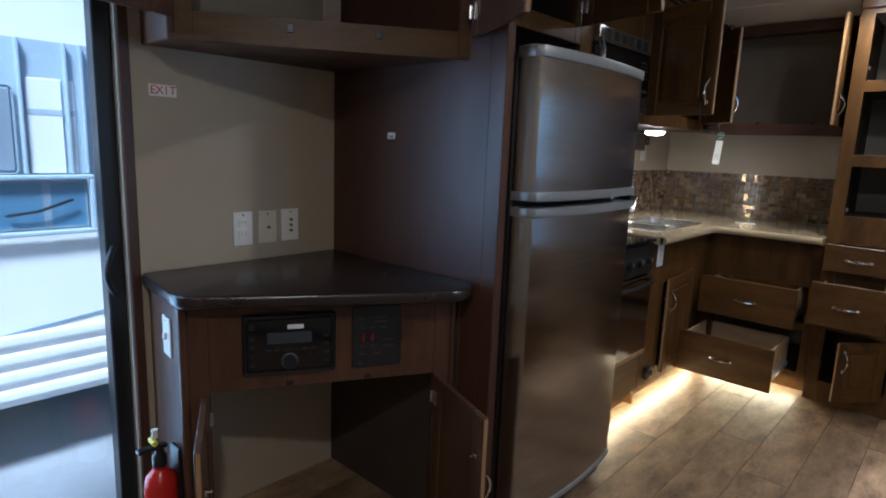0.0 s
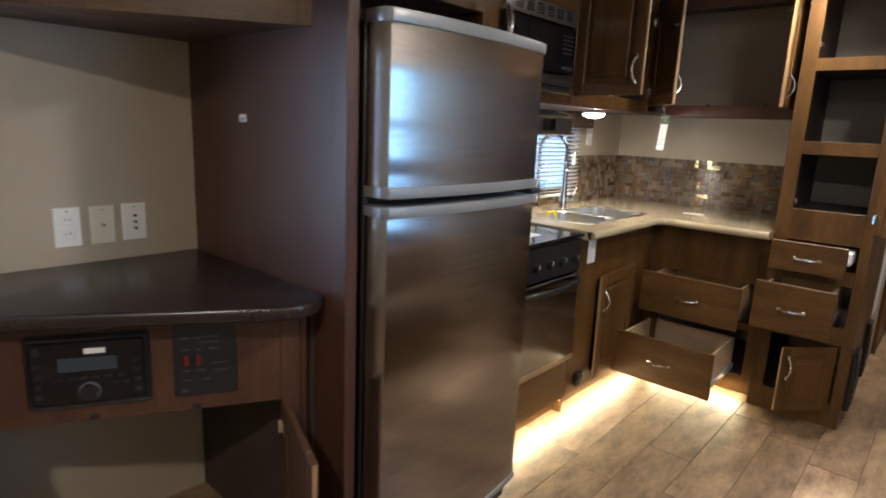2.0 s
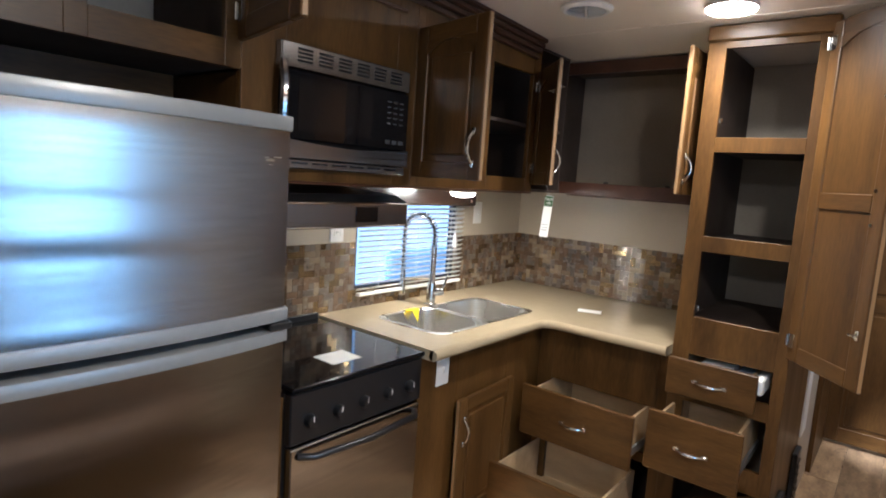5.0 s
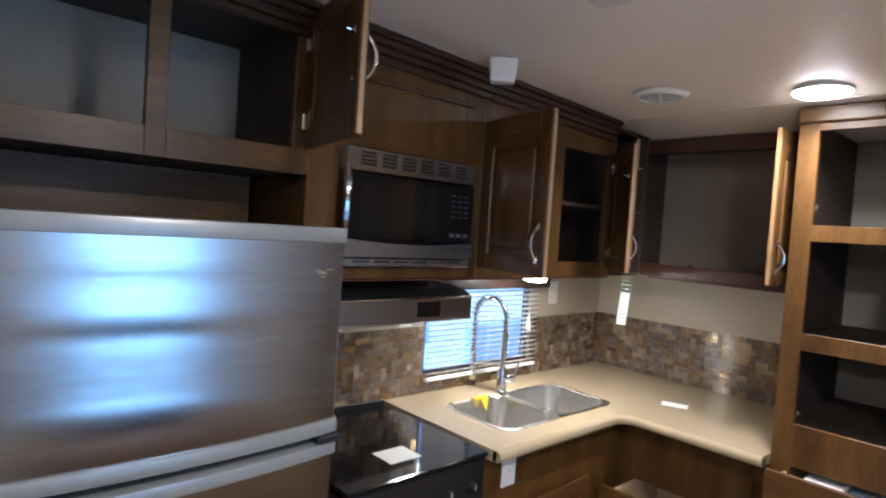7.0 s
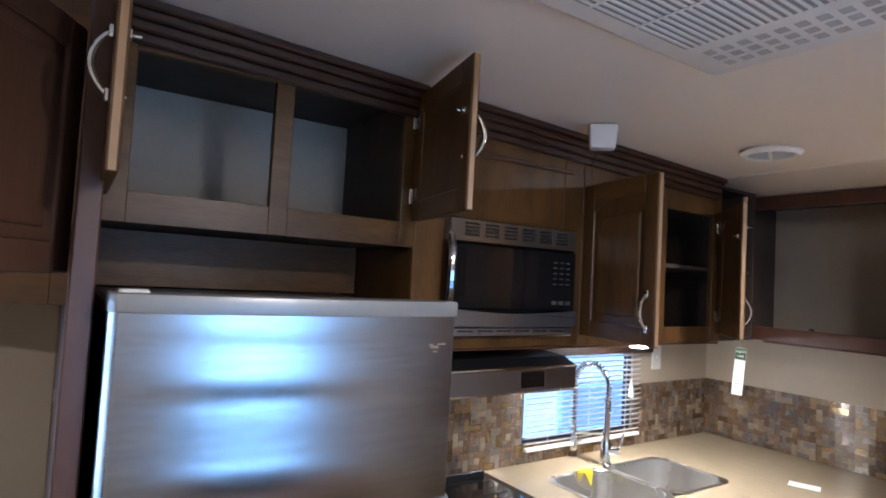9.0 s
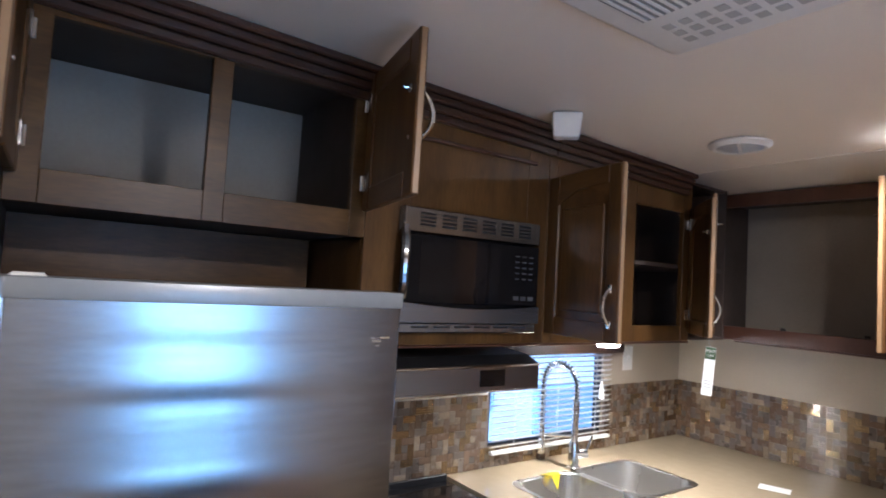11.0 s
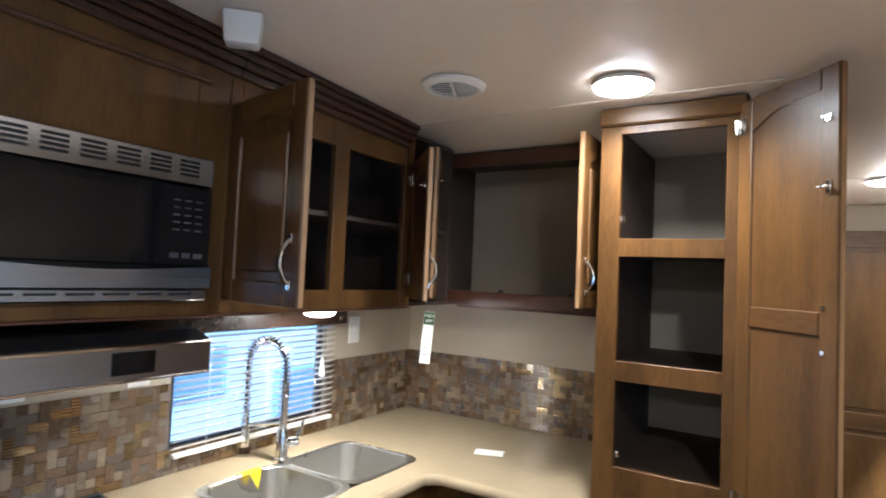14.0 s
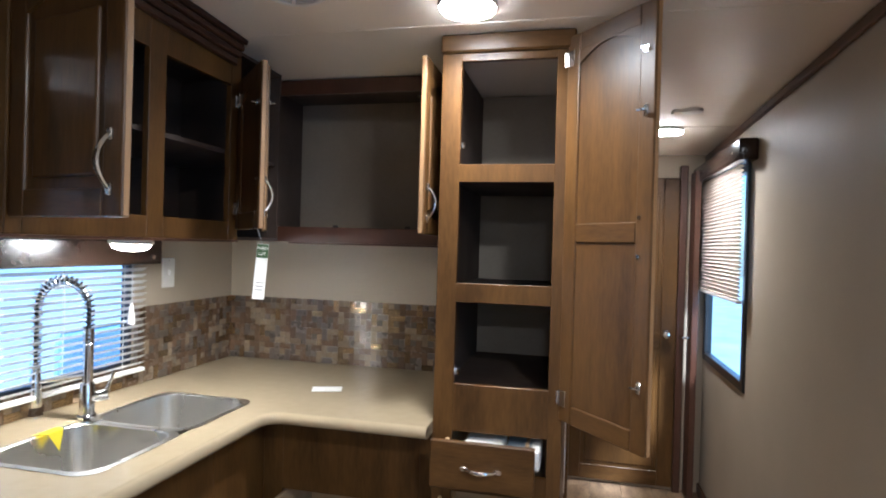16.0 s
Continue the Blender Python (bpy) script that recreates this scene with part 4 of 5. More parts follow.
def outlet(at, rz, label, material=None, style="duplex"):
    """A wall plate facing local -y."""
    o = thing("wall_outlet", label, "outlet", at, rz=rz)
    part("plate", bx(-0.036, 0.036, -0.006, -0.0006, -0.059, 0.059, 0.002), material or WHITEP, o)
    if style == "duplex":
        for z in (-0.021, 0.021):
            s = part("socket", bx(-0.017, 0.017, -0.008, -0.006, z - 0.014, z + 0.014, 0.003), material or WHITEP, o)
            for x in (-0.007, 0.005):
                part("slot", bx(x, x + 0.002, -0.0085, -0.008, z - 0.002, z + 0.007), BLACKP, s)
    elif style == "switch":
        part("toggle", bx(-0.006, 0.006, -0.016, -0.006, -0.008, 0.012, 0.002), material or WHITEP, o)
    else:
        for z in ((0.0,) if style == "coax" else (-0.02, 0.0, 0.02)):
            part("jack", cyl((0, -0.016, z), (0, -0.006, z), 0.005, seg=10), BRASS, o, "small brass jack", smooth=True)
    part("screw", cyl((0, -0.0072, 0.048), (0, -0.006, 0.048), 0.003, seg=8), CHROME, o)
    return o


outlet((TX, 0.625, 1.01), 90, "ivory duplex power outlet above the corner cabinet")
outlet((TX, 0.72, 1.01), 90, "ivory coaxial plate with a brass jack", IVORY, "coax")
outlet((TX, 0.812, 1.012), 90, "white plate with three audio jacks", None, "jacks")
outlet((CX, 2.60, 0.80), 90, "white switch plate on the sink cabinet front", None, "switch")
outlet((WX, 3.545, 1.33), 90, "white switch plate beside the kitchen window", None, "switch")
outlet((WX, 2.55, 1.27), 90, "white outlet under the range hood")
outlet((-1.425, 0.2815, 0.745), -6.7, "white light switch on the cabinet end", None, "switch")

hood = thing("range_hood", "slim stainless range hood with a dark control window", "range hood", (-1.25, 2.17, 1.34))
HX = -0.995
b = bmesh.new()
prof = [(WX + 0.003, 1.345), (HX, 1.335), (HX, 1.415), (HX - 0.05, 1.435), (WX + 0.003, 1.462)]
f = b.faces.new([b.verts.new((x, 1.832, z)) for x, z in prof])
ext = bmesh.ops.extrude_face_region(b, geom=[f])["geom"]
bmesh.ops.translate(b, vec=(0, 0.583, 0), verts=[v for v in ext if isinstance(v, bmesh.types.BMVert)])
part("shell", b, BLACKP, hood, "black painted hood top")
part("front_band", bx(HX + 0.0003, HX + 0.006, 1.831, 2.416, 1.338, 1.414, 0.002), STEEL, hood, "stainless front band")
part("bead", cyl((HX + 0.006, 1.833, 1.41), (HX + 0.006, 2.414, 1.41), 0.004, seg=8), CHROME, hood, smooth=True)
part("bead", cyl((HX + 0.004, 1.833, 1.338), (HX + 0.004, 2.414, 1.338), 0.004, seg=8), CHROME, hood, smooth=True)
part("control_window", bx(HX + 0.0062, HX + 0.0075, 2.18, 2.275, 1.352, 1.40, 0.0), BLACKG, hood)
notice = thing("warning_label", "white notice with an orange band on the wall under the hood", "label", (WX, 2.2, 1.23))
part("sheet", bx(WX + 0.0005, WX + 0.0015, 2.15, 2.245, 1.215, 1.30), PAPER, notice)
for a, b in ((2.035, 2.145), (1.85, 2.03)):
    part("sheet", bx(WX + 0.0005, WX + 0.0015, a, b, 1.215, 1.30), PAPER, notice)
    for i in range(8):
        part("print", bx(WX + 0.0016, WX + 0.002, a + 0.008, b - 0.010 - 0.012 * (i % 3), 1.224 + i * 0.0085, 1.2262 + i * 0.0085), GREYINK, notice)
part("band", bx(WX + 0.0016, WX + 0.0022, 2.155, 2.24, 1.262, 1.278), mat("orange_print", (0.45, 0.12, 0.03), 0.5), notice)

mw = thing("microwave_oven", "built-in stainless microwave with black glass door", "microwave", (-1.2, 2.15, 1.50))
m0, m1, mb, mt = 1.90, 2.405, 1.505, 1.845
MFx = MX + 0.03
part("case", bx(WX + 0.05, MX - 0.003, m0 + 0.04, m1 - 0.04, mb + 0.015, mt - 0.01), BLACKP, mw)
vg = part("vent_trim", bx(MX + 0.0005, MFx, m0, m1, 1.775, mt, 0.004), STEEL, mw, "stainless vent trim")
for i in range(6):
    y = m0 + 0.052 + i * 0.072
    for j in range(4):
        part("slot", bx(MFx + 0.0002, MFx + 0.001, y, y + 0.05, 1.795 + j * 0.0105, 1.801 + j * 0.0105), BLACKP, vg)
door = part("door", bx(MX + 0.0005, MFx + 0.004, m0 + 0.01, m1 - 0.004, 1.585, 1.772, 0.004), BLACKG, mw, "black glass door")
part("window", bx(MFx + 0.0042, MFx + 0.0052, m0 + 0.055, m1 - 0.17, 1.612, 1.752), DARKGLASS, door, "dark viewing window")
part("side_handle", tube([(MFx + 0.002, m0 + 0.004, 1.60), (MFx + 0.02, m0 - 0.002, 1.64), (MFx + 0.022, m0 - 0.002, 1.74), (MFx + 0.002, m0 + 0.004, 1.79)], 0.012), STEEL, mw, "vertical steel handle", smooth=True)
b = bmesh.new()
n = 12
ptsl = [(m0 + (m1 - m0) * i / n, 1.588 - 0.014 * math.sin(math.pi * i / n)) for i in range(n + 1)]
f = b.faces.new([b.verts.new((MX + 0.0005, y, z)) for y, z in [(m0, 1.535)] + ptsl + [(m1, 1.535)]])
ext = bmesh.ops.extrude_face_region(b, geom=[f])["geom"]
bmesh.ops.translate(b, vec=(0.036, 0, 0), verts=[v for v in ext if isinstance(v, bmesh.types.BMVert)])
part("lower_band", b, STEEL, mw, "curved stainless lower band")
lt = part("lower_trim", bx(MX + 0.0005, MFx - 0.004, m0 + 0.005, m1 - 0.002, mb, 1.532, 0.003), STEEL, mw, "stainless lower vent trim")
for i in range(6):
    part("slot", bx(MFx - 0.0039, MFx - 0.003, m0 + 0.045 + i * 0.072, m0 + 0.10 + i * 0.072, 1.519, 1.524), BLACKP, lt)
for r in range(5):
    for c in range(3):
        part("key", bx(MFx + 0.0043, MFx + 0.0049, m1 - 0.105 + c * 0.028, m1 - 0.088 + c * 0.028, 1.735 - r * 0.017, 1.739 - r * 0.017), KEYINK, door)
for c in range(3):
    part("key", bx(MFx + 0.0043, MFx + 0.0049, m1 - 0.108 + c * 0.03, m1 - 0.086 + c * 0.03, 1.604, 1.616), KEYINK, door)

# ---- kitchen window, blind, valance, lamp under the cabinets ----


def window_x(name, x0, x1, y0, y1, z0, z1, inner, label):
    w = thing(name, label, "window", ((x0 + x1) / 2, (y0 + y1) / 2, z0))
    w["kind"] = "structure"
    t = 0.02 if name == "window_1" else 0.045
    bm = bx(x0, x1, y0, y0 + t, z0, z1, 0.004)
    bx(x0, x1, y1 - t, y1, z0, z1, 0.004, bm=bm)
    bx(x0 + 0.001, x1 - 0.001, y0 + t, y1 - t, z0, z0 + t, 0.004, bm=bm)
    bx(x0 + 0.001, x1 - 0.001, y0 + t, y1 - t, z1 - t, z1, 0.004, bm=bm)
    part("window_frame", bm, BLACKP, w, "black metal frame")
    xm = (x0 + x1) / 2
    g = part("pane", bx(xm - 0.002, xm + 0.002, y0 + t - 0.004, y1 - t + 0.004, z0 + t - 0.004, z1 - t + 0.004), TINTGLASS if name == "window_1" else GLASS, w, "blue-tinted glass")
    g.visible_shadow = False
    return w


window_x("window_1", WX - 0.045, WX - 0.008, *WIN1, 1, "black-framed window behind the mini blind")
window_x("window_2", EX - 0.012, EX + 0.03, *WIN2, 1, "black-framed window with half-lowered pleated shade")
window_x("window_3", EX - 0.012, EX + 0.03, *WIN3, 1, "black-framed window across from the refrigerator")
# Unseen bars, added to band and dim the daylight mirrored in the refrigerator.
dw = thing("reflection_bars", "unseen dark bars across the window, added to band the refrigerator's reflection", "blind", (EX + 0.02, 1.72, 0.62))
for z, h in ((1.335, 0.028), (1.07, 0.09), (1.0, 0.02), (0.94, 0.03), (0.88, 0.03), (0.82, 0.03), (0.62, 0.15)):
    part("bar", bx(EX + 0.064, EX + 0.085, WIN3[0], WIN3[1], z, z + h), BLACKP, dw)
blind = thing("mini_blind", "white horizontal-slat mini blind over the sink window", "blind", (WX + 0.02, 3.03, 0.97))
part("head_rail", bx(WX + 0.004, WX + 0.036, 2.665, 3.395, 1.385, 1.415, 0.003), WHITEP, blind)
slat = bx(-0.0125, 0.0125, -0.365, 0.365, -0.0005, 0.0005)
first = None
for i in range(17):
    z = 0.998 + i * 0.0235
    m = pose(WX + 0.02, 3.03, z, 0, -30, 0)
    if first is None:
        first = part("slat", slat, WHITEP, blind, m=m)
    else:
        s = new("slat", first.data)
        s.parent, s.matrix_parent_inverse = blind, WORLDLY[blind]
        s.matrix_basis = m
part("bottom_rail", bx(WX + 0.008, WX + 0.033, 2.665, 3.395, 0.968, 0.982, 0.003), WHITEP, blind)
for y in (2.78, 3.03, 3.28):
    part("cord", cyl((WX + 0.0335, y, 0.98), (WX + 0.0335, y, 1.39), 0.0012, seg=5), WHITEP, blind)
part("pull_cord", cyl((WX + 0.04, 3.31, 1.23), (WX + 0.04, 3.31, 1.39), 0.0015, seg=5), WHITEP, blind)
part("tassel", lathe([(0.014, 0), (0.012, 0.03), (0.005, 0.075), (0.0, 0.075)], (WX + 0.04, 3.31, 1.155), 10), WHITEP, blind, "white cord tassel", smooth=True)
val = thing("window_valance", "glossy dark leatherette valance above the blind", "valance", (WX + 0.09, 2.9, 1.37))
bm = bx(WX + 0.11, WX + 0.125, 2.45, 3.36, 1.375, 1.461, 0.006)
bx(WX + 0.002, WX + 0.11, 3.345, 3.36, 1.376, 1.46, 0.003, bm=bm)
part("board", bm, VALANCE, val, smooth=True)
part("stud", cyl((WX + 0.125, 3.31, 1.40), (WX + 0.13, 3.31, 1.40), 0.008, seg=12), CHROME, val, "chrome stud", smooth=True)
uc = thing("under_cabinet_light", "lit round puck light under the wall cabinet", "lamp", (-1.2, 3.0, 1.44))
part("rim", lathe([(0.058, 0), (0.062, 0.004), (0.062, 0.0135), (0.0, 0.0135)], (-1.2, 3.0, 1.448), 24), WHITEP, uc, smooth=True)
part("diffuser", lathe([(0.0, -0.014), (0.03, -0.011), (0.05, -0.003), (0.054, 0.006), (0.0, 0.006)], (-1.2, 3.0, 1.4415), 24), PUCK, uc, "glowing diffuser", smooth=True)

# ---- ceiling fittings ----
CV, CS, CA = cz(2.935), cz(2.40), cz(1.8)


def disc_light(x, y):
    o = thing("ceiling_light", "round flush ceiling light, switched on", "lamp", (x, y, cz(y) - 0.03), group="flush ceiling lights")
    part("rim", lathe([(0.084, 0.0), (0.083, -0.007), (0.081, -0.011), (0.0, -0.011)], (x, y, cz(y) - 0.001), 36), WHITEP, o, "white plastic rim", smooth=True)
    part("diffuser", lathe([(0.08, 0.0), (0.076, -0.006), (0.055, -0.010), (0.0, -0.012)], (x, y, cz(y) - 0.0121), 36), LED, o, "glowing diffuser", smooth=True)


for x, y in ((-0.21, 3.10), (0.53, 4.65), (0.35, -0.6), (0.60, 1.62)):
    disc_light(x, y)
vent = thing("ceiling_vent", "round white louvred air vent in the ceiling", "vent", (-0.65, 2.93, 2.13))
vx, vy = -0.655, 2.935
bm = bmesh.new()
rings = [[bm.verts.new((vx + r * math.cos(2 * math.pi * i / 36), vy + r * math.sin(2 * math.pi * i / 36), z)) for i in range(36)]
         for r, z in ((0.094, CV - 0.001), (0.094, CV - 0.008), (0.080, CV - 0.018), (0.070, CV - 0.016), (0.070, CV - 0.003))]
for a, c in zip(rings, rings[1:]):
    for i in range(36):
        bm.faces.new((a[i], a[(i + 1) % 36], c[(i + 1) % 36], c[i]))
part("ring", bm, WHITEP, vent, smooth=True)
part("duct", lathe([(0.069, 0), (0.069, 0.001), (0.0, 0.001)], (vx, vy, CV - 0.0035), 30), BLACKP, vent, "dark duct opening")
for i in range(7):
    o = -0.054 + i * 0.018
    w = math.sqrt(0.070 ** 2 - o * o) - 0.001
    for x0, x1, tilt in ((-w, -0.0055, 25), (0.0055, w, 50)):
        b = bx(x0, x1, -0.0052, 0.0052, -0.001, 0.001, m=pose(vx, vy, CV - 0.012, 0, 0, 25) @ pose(0, o, 0, tilt, 0, 0))
        part("slat", b, WHITEP, vent)
part("hub_bar", bx(-0.005, 0.005, -0.069, 0.069, -0.0015, 0.0015, m=pose(vx, vy, CV - 0.016, 0, 0, 25)), WHITEP, vent)
sens = thing("ceiling_sensor", "white tapered plastic sensor box on the ceiling", "detector", (-0.86, 2.36, 2.06))
b = bx(-0.045, 0.045, -0.03, 0.03, -0.075, 0.0, 0.008, 2)
for v in b.verts:
    v.co.x *= 1 + v.co.z * 2.2
    v.co.y *= 1 + v.co.z * 2.2
b.transform(pose(-0.87, 2.36, CS - 0.002, 0, 0, 45))
part("case", b, WHITEP, sens, smooth=True)
ac = thing("air_conditioner", "white ceiling air conditioner shroud with louvred grilles", "air conditioner", (0.0, 1.75, 2.11))
ax0, ax1, ay0, ay1 = -0.40, 0.10, 1.52, 2.17
b = bx(ax0, ax1, ay0, ay1, CA - 0.045, CA - 0.001, 0.018, 3)
part("shroud", b, WHITEP, ac, smooth=True)
g = part("return_grille", bx(ax0 + 0.06, ax1 - 0.10, ay0 + 0.06, ay1 - 0.19, CA - 0.048, CA - 0.0448, 0.001), TRIMGREY, ac, "fine grey return grille")
for i in range(22):
    x = ax0 + 0.068 + i * 0.0155
    part("slat", bx(x, x + 0.006, ay0 + 0.065, ay1 - 0.195, CA - 0.0505, CA - 0.0482), WHITEP, g)
for i in range(2):
    y = ay0 + 0.18 + i * 0.12
    part("divider", bx(ax0 + 0.06, ax1 - 0.10, y, y + 0.006, CA - 0.052, CA - 0.0506), WHITEP, g)
# Thin grey plates; the shade inside the slots is put into their colour.
for i in range(3):
    for j in range(12):
        x, y = ax0 + 0.07 + j * 0.034, ay1 - 0.15 + i * 0.036
        part("vent_slot", bx(x, x + 0.02, y, y + 0.022, CA - 0.0462, CA - 0.0448), SLOT, ac)
sp = thing("fire_sprinkler", "small white ceiling smoke fitting in the hall", "detector", (0.585, 4.27, 2.12))
part("disc", lathe([(0.045, 0.0), (0.043, -0.012), (0.0, -0.014)], (0.585, 4.27, cz(4.27) - 0.001), 24), WHITEP, sp, smooth=True)
part("arm", tube([(0.56, 4.25, cz(4.27) - 0.01), (0.50, 4.22, cz(4.27) - 0.014), (0.49, 4.215, cz(4.27) - 0.03)], 0.005), WHITEP, sp, smooth=True)

# ---- east window shade, hall ----


def pleated(label, y0, y1, z0, z1, box):
    """A pleated shade hung in front of the east wall from y0 to y1, under a valance box that reaches out by box."""
    sh = thing("pleated_shade", label, "window shade", (EX - 0.04, (y0 + y1) / 2, z0))
    b = bmesh.new()
    n = int((z1 - z0) / 0.0095)
    prev = None
    for i in range(n + 1):
        x = EX - 0.045 + (0.008 if i % 2 else -0.008)
        cur = [b.verts.new((x + dx_, y, z1 - i * (z1 - z0) / n)) for dx_ in (0, 0.0015) for y in (y0, y1)]
        if prev:
            b.faces.new((prev[0], prev[1], cur[1], cur[0]))
            b.faces.new((prev[2], cur[2], cur[3], prev[3]))
        prev = cur
    part("fabric", b, SHADEM, sh)
    part("bottom_rail", bx(EX - 0.056, EX - 0.032, y0 - 0.005, y1 + 0.005, z0 - 0.015, z0, 0.003), WHITEP, sh)
    part("valance", bx(EX - 0.001 - box, EX - 0.001, y0 - 0.09, y1 + 0.09, z1 + 0.005, z1 + 0.105, 0.012, 2), VALANCE, sh, "dark glossy valance box", smooth=True)
    part("stud", cyl((EX - 0.004 - box, y0 + 0.01, z1 + 0.05), (EX - 0.001 - box, y0 + 0.01, z1 + 0.05), 0.008, seg=12), CHROME, sh)


pleated("cream pleated shade lowered halfway over the hall window", 4.39, 5.33, 1.258, 1.88, 0.084)
pleated("cream pleated shade drawn up over the window across from the refrigerator", 1.19, 2.01, 1.66, 1.86, 0.07)
outlet((EX, 2.93, 0.98), -90, "white switch plate on the east wall", None, "switch")

bath = thing("door_1", "tall stained wooden bathroom door with satin knob, closed", "door", (0.35, 5.3, 0.0))
bath["kind"] = "structure"
core, pieces = door_bm(0.64, 1.90, t=0.03, stile=0.09, rails=(0.85,))
leaf = part("leaf", core, WOOD, bath, m=pose(0.065, 5.33, 0.025))
for name, bm, cross in pieces:
    part(name, bm, WOODH if cross else WOOD, leaf)
part("knob", lathe([(0.024, 0), (0.024, 0.005), (0.010, 0.012), (0.010, 0.025), (0.024, 0.04), (0.02, 0.055), (0.0, 0.058)], (0, 0, 0), 18), CHROME, bath, "satin chrome knob", smooth=True,
     m=pose(0.645, 5.30, 0.965, 90, 0, 0))
bm = bx(0.707, 0.75, 5.29, 5.36, 0.0, 2.0, 0.003)
part("jamb", bm, DARKWOOD, bath, "dark door jamb")
part("casing", bx(0.0605, 0.085, 4.72, 5.29, 0.0, 2.0, 0.003), WOOD, bath, "stained wooden casing board")
structure("wall_bath", bx(0.06, EX, 5.335, 5.37, 0.0, 2.08), WALLM, "beige wall round the bathroom door")
jamb = thing("door_2", "open dark wooden door folded against the east wall", "door", (0.78, 5.2, 0))
jamb["kind"] = "structure"
part("leaf", bx(0.765, 0.80, 4.95 + 0.2, 5.29, 0.01, 1.95, 0.003), DARKWOOD, jamb)
part("lever", tube([(0.765, 5.18, 0.965), (0.725, 5.18, 0.965), (0.72, 5.20, 0.965), (0.72, 5.26, 0.965)], 0.008), CHROME, jamb, "satin lever handle", smooth=True)

# ---- entry door and outdoors ----
ed = thing("door_3", "black-framed glass entry door with curved grab handle", "door", (TX - 0.06, -0.15, 0.0))
ed["kind"] = "structure"
y0, y1, z0, z1 = DOOR
bm = bx(TX - 0.09, TX - 0.03, y1 - 0.05, y1 - 0.002, z0 + 0.002, z1 - 0.002, 0.004)
bx(TX - 0.09, TX - 0.03, y0 + 0.002, y0 + 0.085, z0 + 0.002, z1 - 0.002, 0.004, bm=bm)
bx(TX - 0.089, TX - 0.031, y0 + 0.085, y1 - 0.05, z0 + 0.002, z0 + 0.09, 0.003, bm=bm)
bx(TX - 0.089, TX - 0.031, y0 + 0.085, y1 - 0.05, z1 - 0.09, z1 - 0.002, 0.003, bm=bm)
part("door_frame", bm, BLACKP, ed, "black metal door frame")
g = part("pane", bx(TX - 0.062, TX - 0.058, y0 + 0.08, y1 - 0.045, z0 + 0.085, z1 - 0.085), DOORGLASS, ed, "blue-tinted glass")
g.visible_shadow = False
part("grab_handle", tube([(TX - 0.032 + 0.05 * math.sin(math.pi * i / 12), 0.222 - 0.038 * math.sin(math.pi * i / 12), 0.985 - 0.155 * i / 12) for i in range(13)], 0.009, 10), BLACKP, ed, "curved black grab handle", smooth=True)
bm = bx(TX + 0.0005, TX + 0.012, y1 + 0.002, y1 + 0.032, 0.0, z1 + 0.03, 0.003)
bx(TX + 0.0005, TX + 0.012, y0 - 0.03, y0 - 0.002, 0.0, z1 + 0.03, 0.003, bm=bm)
bx(TX + 0.0005, TX + 0.012, y0 - 0.002, y1 + 0.002, z1 + 0.002, z1 + 0.03, 0.003, bm=bm)
structure("trim", bm, DARKWOOD, "dark wooden trim round the entry door")
structure("ground", bx(-60, 60, -60, 60, -0.75, -0.70), ASPHALT, "wet grey concrete yard")

nb = thing("travel_trailer", "white ribbed travel trailer parked alongside", "trailer", (-4.2, 0.0, -0.7))
RX = -3.6
part("body", bx(RX - 2.4, RX, -5.5, 9.5, -0.25, 2.55, 0.05, 2), SIDING, nb)
for i in range(4):
    part("siding_rib", bx(RX - 0.01, RX + 0.03, -5.4, 9.4, -0.195 + i * 0.105, -0.125 + i * 0.105, 0.02, 3), SIDING, nb)
bm = bx(RX - 0.004, RX + 0.006, -3.0, 3.0, -0.013, 0.013, 0.003, m=pose(0, 0.3, 0.19, 6.5, 0, 0))
part("stripe", bm, BLUEGREY, nb, "slanted grey graphic stripe")
part("recess_panel", bx(RX + 0.001, RX + 0.008, -1.5, 3.0, 1.08, 1.80), PALEBLUE, nb, "pale grey-blue upper panel")
for a, b in ((0.44, 0.61), (0.64, 0.672), (0.80, 1.30), (-0.6, 0.18)):
    w = part("white_panel", bx(RX + 0.009, RX + 0.02, a, b, 1.085, 1.60, 0.004), SIDING, nb)
    part("swoosh", bx(RX + 0.0205, RX + 0.022, a, b, 1.405, 1.435), PALEBLUE, w, "grey-blue graphic band")
part("door_window", bx(RX + 0.009, RX + 0.03, 0.20, 0.385, 1.085, 1.55, 0.02), BLUEGREY, nb, "dark tinted entry window")
for yy in (0.405, 0.622, 0.70):
    part("post", bx(RX + 0.009, RX + 0.05, yy, yy + 0.018, 1.085, 1.80, 0.004), PALEBLUE, nb, "grey vertical trim post")
for z in (0.745, 1.055):
    part("rail", bx(RX + 0.03, RX + 0.07, -2.4, 0.735, z, z + 0.025, 0.006), PALEBLUE, nb, "grey horizontal rail")
part("rail_post", bx(RX + 0.03, RX + 0.068, 0.71, 0.733, 0.77, 1.055, 0.004), PALEBLUE, nb)
w = part("window", bx(RX + 0.001, RX + 0.02, -2.4, 0.71, 0.77, 1.055, 0.006), BLUEGREY, nb, "dark framed window band")
for a, b in ((-2.3, -0.3), (-0.25, 0.48), (0.52, 0.69)):
    part("pane", bx(RX + 0.021, RX + 0.025, a, b, 0.79, 1.035), GLASS, w)
part("step_arm", tube([(RX + 0.05, 0.30, 0.86), (RX + 0.06, 0.45, 0.88), (RX + 0.06, 0.62, 0.94)], 0.008), BLACKP, nb, "thin black folding arm")
